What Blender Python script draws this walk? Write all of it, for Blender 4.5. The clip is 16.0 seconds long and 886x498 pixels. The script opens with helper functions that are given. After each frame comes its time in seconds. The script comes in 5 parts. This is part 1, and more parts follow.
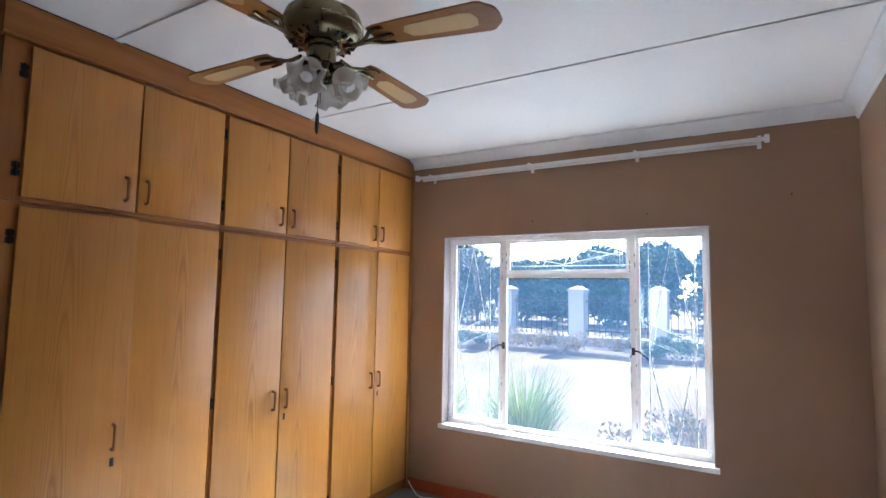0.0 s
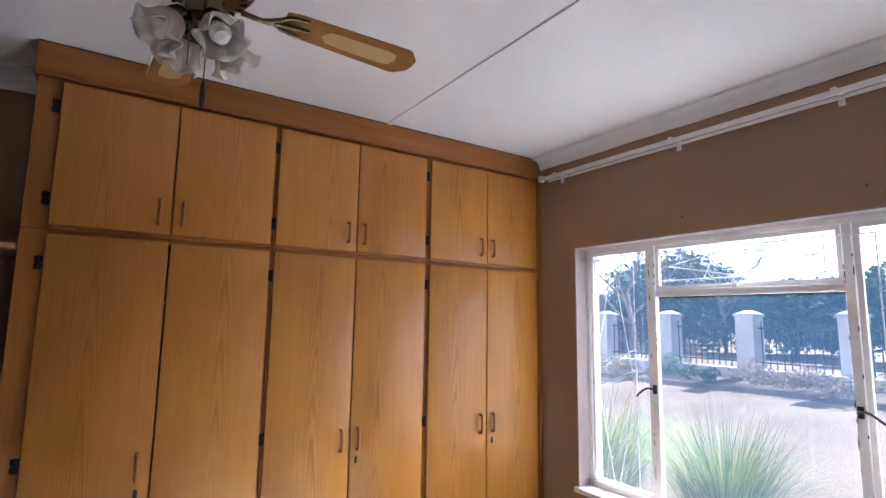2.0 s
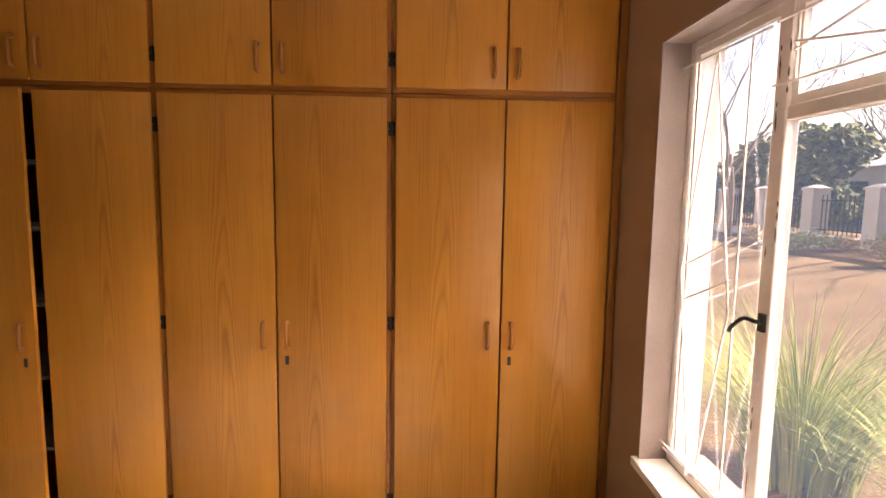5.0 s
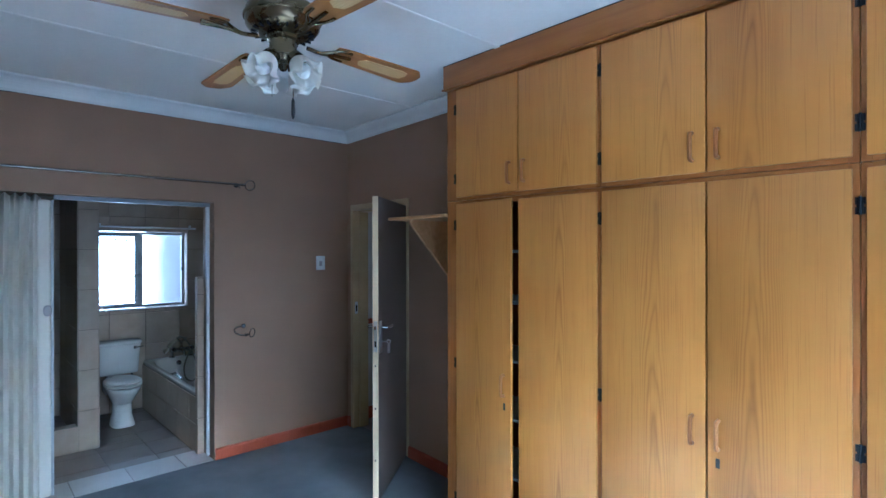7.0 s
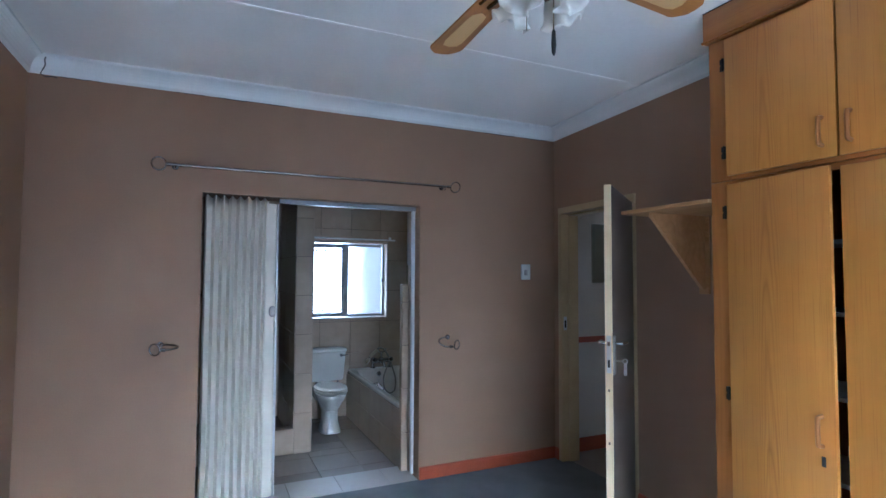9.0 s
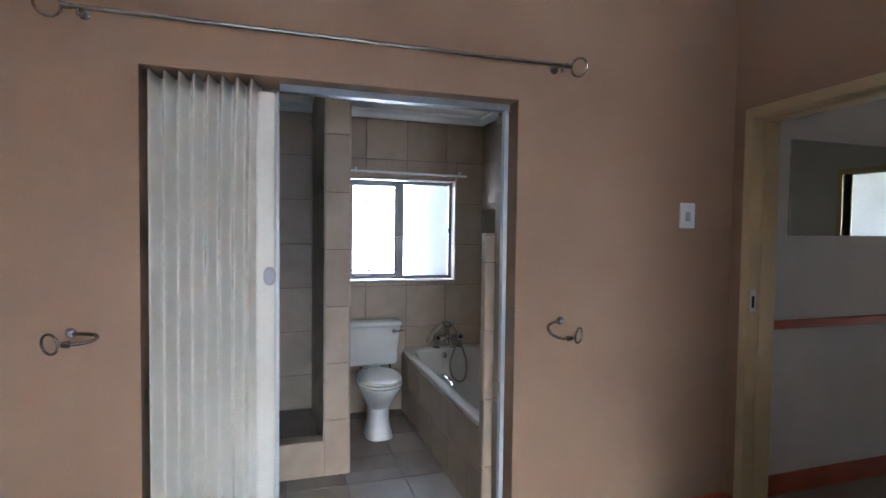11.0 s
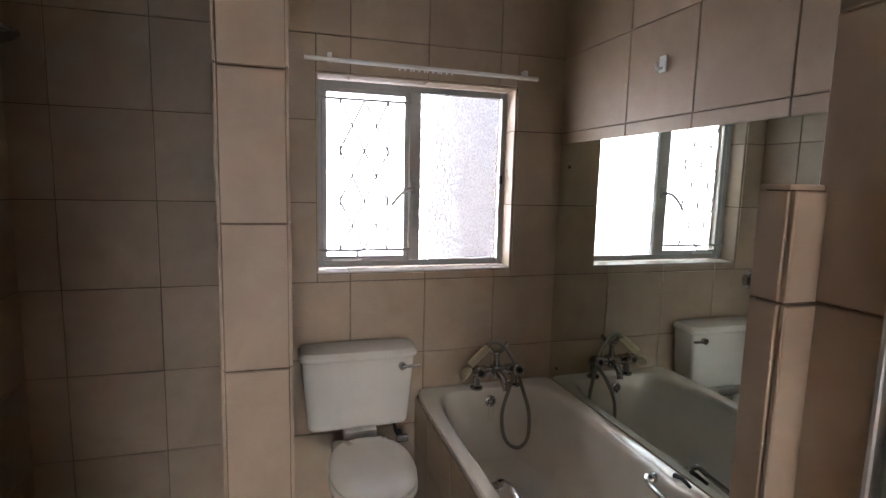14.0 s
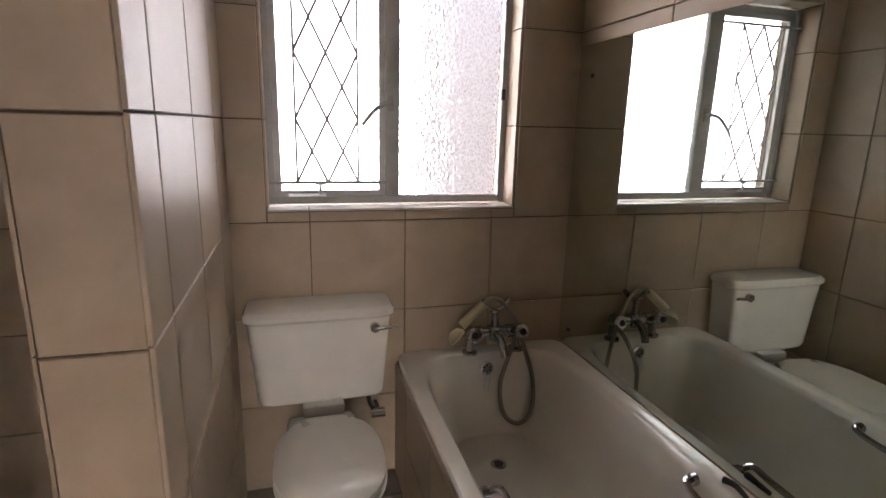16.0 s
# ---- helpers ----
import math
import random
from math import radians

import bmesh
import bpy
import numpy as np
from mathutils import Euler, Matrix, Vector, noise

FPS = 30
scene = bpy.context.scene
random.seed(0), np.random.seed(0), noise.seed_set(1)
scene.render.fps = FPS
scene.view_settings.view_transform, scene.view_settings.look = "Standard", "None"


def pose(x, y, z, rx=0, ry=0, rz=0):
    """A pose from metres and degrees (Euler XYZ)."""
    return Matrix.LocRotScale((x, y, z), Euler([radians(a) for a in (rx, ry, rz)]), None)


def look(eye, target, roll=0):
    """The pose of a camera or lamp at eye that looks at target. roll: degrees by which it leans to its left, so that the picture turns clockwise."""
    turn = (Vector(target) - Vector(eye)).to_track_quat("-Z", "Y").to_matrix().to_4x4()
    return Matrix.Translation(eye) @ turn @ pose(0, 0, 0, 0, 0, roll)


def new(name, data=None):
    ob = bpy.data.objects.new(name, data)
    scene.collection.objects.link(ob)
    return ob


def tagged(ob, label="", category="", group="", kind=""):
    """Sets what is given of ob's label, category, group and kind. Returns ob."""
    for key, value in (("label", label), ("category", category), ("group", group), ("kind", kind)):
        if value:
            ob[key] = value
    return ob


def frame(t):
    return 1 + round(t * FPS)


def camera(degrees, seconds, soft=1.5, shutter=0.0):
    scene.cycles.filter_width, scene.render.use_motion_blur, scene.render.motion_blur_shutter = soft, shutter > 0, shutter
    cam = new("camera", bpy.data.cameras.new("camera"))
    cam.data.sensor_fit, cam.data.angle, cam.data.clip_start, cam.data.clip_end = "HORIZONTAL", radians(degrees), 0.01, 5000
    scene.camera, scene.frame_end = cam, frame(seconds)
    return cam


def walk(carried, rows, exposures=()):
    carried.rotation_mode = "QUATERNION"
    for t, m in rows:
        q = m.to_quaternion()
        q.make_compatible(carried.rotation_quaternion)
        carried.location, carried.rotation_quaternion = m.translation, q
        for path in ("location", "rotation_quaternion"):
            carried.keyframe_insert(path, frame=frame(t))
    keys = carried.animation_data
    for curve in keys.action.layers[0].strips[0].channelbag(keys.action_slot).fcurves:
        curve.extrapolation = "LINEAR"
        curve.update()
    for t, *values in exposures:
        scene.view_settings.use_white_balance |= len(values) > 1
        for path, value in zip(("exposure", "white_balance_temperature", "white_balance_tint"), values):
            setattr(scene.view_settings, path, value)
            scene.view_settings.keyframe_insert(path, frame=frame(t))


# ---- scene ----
cam = camera(80.4, 16.0)
PATH = [
    (0, (-3.781, -2.533, 1.612), (-2.064, -1.522, 1.786), 1.0),
    (0.5, (-3.582, -2.664, 1.608), (-1.983, -1.487, 1.845), 0.7),
    (1, (-3.338, -2.726, 1.621), (-1.974, -1.286, 1.881), 0.9),
    (1.5, (-2.993, -2.667, 1.588), (-1.815, -1.071, 1.848), 1.0),
    (2, (-2.66, -2.735, 1.609), (-1.565, -1.082, 1.872), 0.9),
    (2.5, (-2.289, -2.648, 1.565), (-1.319, -0.916, 1.809), 1.1),
    (3, (-1.905, -2.609, 1.47), (-1.029, -0.826, 1.704), 1.2),
    (3.2, (-1.725, -2.616, 1.438), (-0.865, -0.823, 1.652), 1.0),
    (5.3, (-0.749, -2.097, 1.592), (-0.903, -0.119, 1.339), 0.6),
    (5.5, (-0.699, -2.064, 1.614), (-1.021, -0.108, 1.351), 0.4),
    (6, (-0.6, -2.072, 1.642), (-1.409, -0.253, 1.445), 0.0),
    (6.5, (-0.582, -2.123, 1.643), (-1.8, -0.539, 1.557), 0.1),
    (7, (-0.629, -2.162, 1.676), (-2.095, -0.802, 1.675), -0.1),
    (7.5, (-0.665, -2.207, 1.678), (-2.277, -1.025, 1.752), -0.0),
    (8, (-0.754, -2.277, 1.666), (-2.475, -1.263, 1.77), 0.2),
    (8.5, (-0.904, -2.317, 1.6), (-2.691, -1.427, 1.709), 0.4),
    (9, (-1.226, -2.142, 1.527), (-3.046, -1.318, 1.623), 0.3),
    (9.5, (-1.623, -2.024, 1.494), (-3.48, -1.282, 1.544), 0.5),
    (10, (-1.993, -1.927, 1.479), (-3.875, -1.248, 1.453), 0.6),
    (10.2, (-2.139, -1.84, 1.463), (-4.029, -1.189, 1.438), 0.5),
    (12.3, (-3.773, -1.62, 1.465), (-5.677, -1.027, 1.313), 1.1),
    (12.5, (-3.909, -1.583, 1.456), (-5.809, -0.982, 1.293), 1.3),
    (13, (-4.225, -1.447, 1.472), (-6.126, -0.854, 1.276), 1.3),
    (13.5, (-4.507, -1.4, 1.447), (-6.405, -0.81, 1.224), 1.2),
    (14, (-4.664, -1.288, 1.439), (-6.561, -0.705, 1.185), 1.4),
    (14.5, (-4.841, -1.164, 1.437), (-6.737, -0.591, 1.156), 1.4),
    (15, (-4.936, -1.16, 1.428), (-6.831, -0.6, 1.117), 1.4),
    (15.5, (-5.018, -1.118, 1.404), (-6.910, -0.568, 1.061), 1.5),
    (16, (-5.088, -1.064, 1.33), (-6.947, -0.526, 0.88), 1.5),
]
# ---- light ----
EXPOSURE = [(0, 2.95, 5100, 10), (1.5, 2.75, 5300, 16), (3, 2.55, 6000, 21), (5.5, 2.3, 8900, 34), (5.75, 2.65, 6400, 21), (6.05, 3.22, 4350, 5), (7, 3.3, 4000, 0), (8, 3.35, 4200, 3), (10.2, 3.72, 4500, 6),
            (12.5, 3.95, 5750, 15), (13.2, 3.85, 5900, 16), (14.5, 3.75, 6250, 16), (16, 3.65, 6600, 19)]
walk(cam, [(t, look(eye, target, roll)) for t, eye, target, roll in PATH], EXPOSURE)

world = bpy.data.worlds.new("world")
scene.world = world
world.use_nodes = True
wn = world.node_tree.nodes
sky = wn.new("ShaderNodeTexSky")
sky.sky_type, sky.sun_disc = "NISHITA", False
sky.sun_elevation, sky.sun_rotation = radians(34), radians(88)
wn["Background"].inputs["Strength"].default_value = 0.06
world.node_tree.links.new(sky.outputs[0], wn["Background"].inputs["Color"])
sun = new("sun", bpy.data.lights.new("sun", "SUN"))
sun.data.energy, sun.data.angle, sun.data.color = 5.0, radians(0.5), (1.0, 0.95, 0.86)
sun.matrix_world = look((9.5, 0.33, 6.41), (0, 0, 0))


def window_light(name, at, aim, w, h, watts, colour):
    """The sky's light that enters through a window's opening."""
    lamp = new(name, bpy.data.lights.new(name, "AREA"))
    lamp.data.shape, lamp.data.size, lamp.data.size_y = "RECTANGLE", w, h
    lamp.data.energy, lamp.data.color = watts, colour
    lamp.matrix_world = look(at, aim)


window_light("bedroom_window_light", (0.045, -1.313, 1.32), (-1, -1.313, 1.32), 1.95, 1.5, 1.0, (0.82, 0.91, 1.0))


# ---- materials ----
def material(name, rough=0.6, metal=0.0, spec=0.5):
    m = bpy.data.materials.new(name)
    m.use_nodes = True
    b = m.node_tree.nodes["Principled BSDF"]
    b.inputs["Roughness"].default_value = rough
    b.inputs["Metallic"].default_value = metal
    b.inputs["Specular IOR Level"].default_value = spec
    return m, m.node_tree.nodes, m.node_tree.links, b


def coords(n, l, scale, jitter=0.0):
    tc = n.new("ShaderNodeTexCoord")
    mp = n.new("ShaderNodeMapping")
    mp.inputs["Scale"].default_value = scale
    l.new(tc.outputs["Object"], mp.inputs["Vector"])
    if jitter:
        info = n.new("ShaderNodeObjectInfo")
        mul = n.new("ShaderNodeMath")
        mul.operation, mul.inputs[1].default_value = "MULTIPLY", jitter
        l.new(info.outputs["Random"], mul.inputs[0])
        l.new(mul.outputs[0], mp.inputs["Location"])
    return mp.outputs[0]


def tex(n, l, vec, scale=1.0, detail=4.0, rough=0.55, distortion=0.0):
    t = n.new("ShaderNodeTexNoise")
    t.inputs["Scale"].default_value, t.inputs["Detail"].default_value = scale, detail
    t.inputs["Roughness"].default_value, t.inputs["Distortion"].default_value = rough, distortion
    l.new(vec, t.inputs["Vector"])
    return t.outputs["Fac"]


def ramp(n, l, fac, stops):
    r = n.new("ShaderNodeValToRGB")
    e = r.color_ramp.elements
    while len(e) < len(stops):
        e.new(0.5)
    for el, (p, c) in zip(e, stops):
        el.position, el.color = p, (*c, 1)
    l.new(fac, r.inputs["Fac"])
    return r.outputs["Color"]


def mixc(n, l, a, b, fac, mode="MIX"):
    m = n.new("ShaderNodeMix")
    m.data_type, m.blend_type = "RGBA", mode
    for sock, v in ((m.inputs["Factor"], fac), (m.inputs["A"], a), (m.inputs["B"], b)):
        if isinstance(v, bpy.types.NodeSocket):
            l.new(v, sock)
        else:
            sock.default_value = v if isinstance(v, float) else (*v, 1)
    return m.outputs["Result"]


def bumped(n, l, b, height, strength, distance=0.002):
    bp = n.new("ShaderNodeBump")
    bp.inputs["Strength"].default_value, bp.inputs["Distance"].default_value = strength, distance
    l.new(height, bp.inputs["Height"])
    l.new(bp.outputs[0], b.inputs["Normal"])


def mottled(name, dark, light, rough=0.6, fine=60.0, broad=1.6, bump=0.15, metal=0.0, spec=0.5, distance=0.002, jitter=0.0):
    """Paint, plaster, stone: a broad drift of tone, a fine grain and a slight relief."""
    m, n, l, b = material(name, rough, metal, spec)
    v = coords(n, l, (1, 1, 1), jitter)
    a, f = tex(n, l, v, broad, 5), tex(n, l, v, fine, 3)
    mean = n.new("ShaderNodeMath")
    mean.operation = "MULTIPLY_ADD"
    mean.inputs[1].default_value, mean.inputs[2].default_value = 0.3, 0.0
    l.new(f, mean.inputs[0])
    add = n.new("ShaderNodeMath")
    add.operation = "MULTIPLY_ADD"
    add.inputs[1].default_value = 0.7
    l.new(a, add.inputs[0])
    l.new(mean.outputs[0], add.inputs[2])
    l.new(ramp(n, l, add.outputs[0], [(0.35, dark), (0.65, light)]), b.inputs["Base Color"])
    bumped(n, l, b, f, bump, distance)
    return m


def plain(name, colour, rough=0.5, metal=0.0, spec=0.5):
    m, n, l, b = material(name, rough, metal, spec)
    v = coords(n, l, (1, 1, 1))
    f = tex(n, l, v, 7, 3)
    dark = tuple(c * 0.95 for c in colour)
    l.new(ramp(n, l, f, [(0.35, dark), (0.6, colour)]), b.inputs["Base Color"])
    rr = n.new("ShaderNodeMapRange")
    rr.inputs["To Min"].default_value, rr.inputs["To Max"].default_value = rough * 0.75, min(1, rough * 1.25)
    l.new(f, rr.inputs["Value"])
    l.new(rr.outputs[0], b.inputs["Roughness"])
    return m


def wood(name, pale, mid, deep, rough=0.38, along="z", figure=1.0):
    """Oak veneer: cathedral figure, streaks and pores along one axis."""
    m, n, l, b = material(name, rough, 0, 0.45)
    k = {"z": (1, 1, 0.075), "x": (0.075, 1, 1), "y": (1, 0.075, 1)}[along]
    v = coords(n, l, k, 37.0)
    warp = tex(n, l, v, 3.0 * figure, 2.0, 0.35, 0.25)
    ring = n.new("ShaderNodeMath")
    ring.operation, ring.inputs[1].default_value = "MULTIPLY", 40.0
    l.new(warp, ring.inputs[0])
    frac = n.new("ShaderNodeMath")
    frac.operation, frac.inputs[1].default_value = "PINGPONG", 1.0
    l.new(ring.outputs[0], frac.inputs[0])
    streak = tex(n, l, v, 26, 5, 0.6)
    pore = tex(n, l, coords(n, l, tuple(c * c * 2 if c < 1 else c for c in k), 11.0), 210, 2, 0.7)
    c1 = ramp(n, l, streak, [(0.3, mid), (0.68, pale)])
    c2 = mixc(n, l, c1, deep, ramp(n, l, frac.outputs[0], [(0.0, (0.27, 0.27, 0.27)), (0.4, (0.08, 0.08, 0.08)), (0.8, (0.0, 0.0, 0.0))]))
    c3 = mixc(n, l, c2, deep, ramp(n, l, pore, [(0.3, (0.35, 0.35, 0.35)), (0.42, (0, 0, 0))]))
    info = n.new("ShaderNodeObjectInfo")
    tone = ramp(n, l, info.outputs["Random"], [(0, (0.9, 0.88, 0.86)), (1, (1.05, 1.04, 1.02))])
    l.new(mixc(n, l, c3, tone, 1.0, "MULTIPLY"), b.inputs["Base Color"])
    bumped(n, l, b, pore, 0.12, 0.0006)
    b.inputs["Coat Weight"].default_value, b.inputs["Coat Roughness"].default_value = 0.08, 0.25
    return m


def veneer(name, pale, mid, deep, rough=0.36):
    """Plain-sawn oak veneer on a door: stacked cathedral arches up its middle, straight grain at its sides."""
    m, n, l, b = material(name, rough, 0, 0.45)

    def calc(op, a, c, d=None):
        k = n.new("ShaderNodeMath")
        k.operation = op
        for sock, v in zip(k.inputs, (a, c, d)):
            if isinstance(v, bpy.types.NodeSocket):
                l.new(v, sock)
            elif v is not None:
                sock.default_value = v
        return k.outputs[0]

    tc, info = n.new("ShaderNodeTexCoord"), n.new("ShaderNodeObjectInfo")
    gen, obj = n.new("ShaderNodeSeparateXYZ"), n.new("ShaderNodeSeparateXYZ")
    l.new(tc.outputs["Generated"], gen.inputs[0])
    l.new(tc.outputs["Object"], obj.inputs[0])
    rnd = info.outputs["Random"]
    v = coords(n, l, (1, 1, 0.1), 37.0)
    drift = tex(n, l, v, 5.0, 2.0, 0.4)
    middle = calc("MULTIPLY_ADD", rnd, 0.34, 0.33)
    across = calc("MULTIPLY_ADD", calc("SUBTRACT", gen.outputs["X"], middle), 0.453, calc("MULTIPLY_ADD", drift, 0.09, -0.045))
    bend = calc("MULTIPLY", calc("MULTIPLY", across, across), 2300.0)
    rise = calc("MULTIPLY", obj.outputs["Z"], 6.5)
    wander = calc("MULTIPLY", tex(n, l, coords(n, l, (1, 1, 0.2), 19.0), 9.0, 3.0, 0.5), 5.0)
    lines = calc("PINGPONG", calc("ADD", calc("ADD", bend, rise), wander), 1.0)
    near = calc("SUBTRACT", 1.0, calc("MULTIPLY", calc("ABSOLUTE", across, 0.0), 8.0))
    patch = tex(n, l, coords(n, l, (1, 1, 0.25), 29.0), 6.0, 2.0)
    weight = calc("MULTIPLY", calc("MAXIMUM", near, 0.1), calc("MULTIPLY_ADD", patch, 1.5, -0.22))
    streak = tex(n, l, coords(n, l, (1, 1, 0.06), 37.0), 30, 5, 0.6)
    broad = tex(n, l, coords(n, l, (1, 1, 0.12), 53.0), 4.5, 2, 0.5)
    pore = tex(n, l, coords(n, l, (1, 1, 0.012), 11.0), 210, 2, 0.7)
    tone = mixc(n, l, ramp(n, l, streak, [(0.3, mid), (0.68, pale)]), ramp(n, l, broad, [(0.32, mid), (0.62, pale)]), 0.5)
    edge = ramp(n, l, lines, [(0.0, (0.95, 0.95, 0.95)), (0.35, (0.34, 0.34, 0.34)), (0.85, (0.0, 0.0, 0.0))])
    figure = mixc(n, l, (0, 0, 0), edge, weight)
    c3 = mixc(n, l, mixc(n, l, tone, deep, figure), deep, ramp(n, l, pore, [(0.3, (0.38, 0.38, 0.38)), (0.43, (0, 0, 0))]))
    shade = ramp(n, l, rnd, [(0, (0.9, 0.87, 0.84)), (1, (1.05, 1.04, 1.02))])
    l.new(mixc(n, l, c3, shade, 1.0, "MULTIPLY"), b.inputs["Base Color"])
    bumped(n, l, b, pore, 0.12, 0.0006)
    b.inputs["Coat Weight"].default_value, b.inputs["Coat Roughness"].default_value = 0.1, 0.25
    return m


def glass(name, rough=0.0, tint=(1, 1, 1), bump=0.0, veil=0.0):
    m, n, l, b = material(name, rough)
    b.inputs["Base Color"].default_value = (*tint, 1)
    b.inputs["Transmission Weight"].default_value, b.inputs["IOR"].default_value = 1.0, 1.45
    if bump:
        v = coords(n, l, (1, 1, 0.6))
        vor = n.new("ShaderNodeTexVoronoi")
        vor.inputs["Scale"].default_value = 115
        l.new(v, vor.inputs["Vector"])
        l.new(ramp(n, l, vor.outputs["Distance"], [(0.08, tuple(c * 0.62 for c in tint)), (0.5, tint)]), b.inputs["Base Color"])
        bumped(n, l, b, vor.outputs["Distance"], bump, 0.004)
    # Bluish translucent film paints in the glare that veils the garden view.
    if veil:
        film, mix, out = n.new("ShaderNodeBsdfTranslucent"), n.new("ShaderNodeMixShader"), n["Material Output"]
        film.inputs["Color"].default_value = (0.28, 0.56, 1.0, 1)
        veil_mix = n.new("ShaderNodeMapRange")
        veil_mix.inputs["To Min"].default_value, veil_mix.inputs["To Max"].default_value = veil * 0.6, veil * 1.4
        l.new(tex(n, l, coords(n, l, (1, 1, 1)), 3, 5), veil_mix.inputs["Value"])
        l.new(veil_mix.outputs[0], mix.inputs[0])
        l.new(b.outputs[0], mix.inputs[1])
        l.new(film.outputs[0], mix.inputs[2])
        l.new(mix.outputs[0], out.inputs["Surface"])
    return m


def metal(name, colour, rough=0.2):
    m, n, l, b = material(name, rough, 1.0)
    v = coords(n, l, (1, 1, 1))
    f = tex(n, l, v, 9, 4)
    l.new(ramp(n, l, f, [(0.3, tuple(c * 0.88 for c in colour)), (0.6, colour)]), b.inputs["Base Color"])
    rr = n.new("ShaderNodeMapRange")
    rr.inputs["To Min"].default_value, rr.inputs["To Max"].default_value = rough * 0.8, rough * 1.35
    l.new(f, rr.inputs["Value"])
    l.new(rr.outputs[0], b.inputs["Roughness"])
    return m


def tile_glaze(name, dark, light, rough=0.22):
    m, n, l, b = material(name, rough, 0, 0.42)
    v = coords(n, l, (1, 1, 1), 23.0)
    a, f = tex(n, l, v, 5, 6, 0.65, 0.4), tex(n, l, v, 70, 3)
    c = ramp(n, l, a, [(0.3, dark), (0.7, light)])
    info = n.new("ShaderNodeObjectInfo")
    tone = ramp(n, l, info.outputs["Random"], [(0, (0.93, 0.92, 0.91)), (1, (1.03, 1.03, 1.03))])
    l.new(mixc(n, l, c, tone, 1.0, "MULTIPLY"), b.inputs["Base Color"])
    rr = n.new("ShaderNodeMapRange")
    rr.inputs["To Min"].default_value, rr.inputs["To Max"].default_value = rough * 0.85, rough * 1.2
    l.new(a, rr.inputs["Value"])
    l.new(rr.outputs[0], b.inputs["Roughness"])
    bumped(n, l, b, tex(n, l, v, 9, 2), 0.08, 0.003)
    return m


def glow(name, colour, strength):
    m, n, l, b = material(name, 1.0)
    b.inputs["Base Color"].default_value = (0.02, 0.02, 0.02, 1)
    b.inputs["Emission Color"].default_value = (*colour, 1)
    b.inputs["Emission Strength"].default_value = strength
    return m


def leafy(name, dark, light):
    m, n, l, b = material(name, 0.85, 0, 0.08)
    g = n.new("ShaderNodeNewGeometry")
    l.new(ramp(n, l, g.outputs["Random Per Island"], [(0, dark), (1, light)]), b.inputs["Base Color"])
    return m


def cane(name):
    """Woven cane: crossing strands with dark holes."""
    m, n, l, b = material(name, 0.6)
    v = coords(n, l, (1, 1, 1))
    ch = n.new("ShaderNodeTexVoronoi")
    ch.inputs["Scale"].default_value, ch.inputs["Randomness"].default_value = 88, 0.0
    l.new(v, ch.inputs["Vector"])
    l.new(ramp(n, l, ch.outputs["Distance"], [(0.36, (0.07, 0.04, 0.018)), (0.46, (0.52, 0.36, 0.16))]), b.inputs["Base Color"])
    bumped(n, l, b, ch.outputs["Distance"], 0.5, 0.003)
    return m


OAK = veneer("oak_veneer", (0.565, 0.257, 0.043), (0.475, 0.196, 0.027), (0.255, 0.088, 0.011))
OAK_RAIL = wood("oak_solid_rail", (0.40, 0.16, 0.026), (0.33, 0.12, 0.018), (0.21, 0.07, 0.01), 0.42, "x")
OAK_STILE = wood("oak_solid_stile", (0.35, 0.135, 0.022), (0.29, 0.105, 0.016), (0.18, 0.06, 0.009), 0.42)
HANDLE_WOOD = wood("handle_oak", (0.42, 0.175, 0.045), (0.34, 0.13, 0.03), (0.2, 0.07, 0.015), 0.35, figure=3)
SHELF_WOOD = wood("shelf_oak", (0.5, 0.28, 0.11), (0.42, 0.22, 0.075), (0.28, 0.13, 0.04), 0.5, "x")
BLADE_WOOD = wood("fan_blade_oak", (0.33, 0.15, 0.032), (0.26, 0.108, 0.02), (0.14, 0.055, 0.01), 0.35, "x")
WALL_PAINT = mottled("brown_wall_paint", (0.28, 0.167, 0.092), (0.325, 0.2, 0.113), 0.62, 140, 1.1, 0.12)
REVEAL_PAINT = mottled("reveal_paint", (0.24, 0.195, 0.18), (0.3, 0.248, 0.23), 0.6, 90, 3, 0.2)
PALE_PLASTER = mottled("pale_outside_plaster", (0.46, 0.44, 0.41), (0.55, 0.53, 0.5), 0.85, 30, 2, 0.3)
CEILING_PAINT = mottled("ceiling_paint", (0.8, 0.775, 0.735), (0.87, 0.845, 0.805), 0.8, 40, 0.9, 0.1)
CORNICE_PAINT = mottled("cornice_paint", (0.74, 0.74, 0.73), (0.83, 0.83, 0.82), 0.6, 70, 2, 0.12)
SKIRTING_PAINT = mottled("oxide_red_stain", (0.25, 0.045, 0.014), (0.36, 0.075, 0.022), 0.4, 80, 4, 0.15)
CARPET = mottled("grey_carpet", (0.15, 0.152, 0.155), (0.21, 0.213, 0.216), 0.95, 320, 3, 0.9, spec=0.1, distance=0.004)
WHITE_ENAMEL = mottled("white_window_enamel", (0.68, 0.66, 0.63), (0.8, 0.79, 0.77), 0.4, 55, 6, 0.2)
# Darker copy of the enamel; the frame's backlit grey is put into its colour.
BACKLIT_ENAMEL = mottled("backlit_window_enamel", (0.3, 0.285, 0.27), (0.38, 0.365, 0.35), 0.45, 55, 6, 0.2)
CHIPPED = mottled("chipped_putty", (0.05, 0.045, 0.04), (0.1, 0.09, 0.08), 0.8, 60, 8, 0.3)
WHITE_PLASTIC = plain("white_plastic", (0.78, 0.77, 0.74), 0.35)
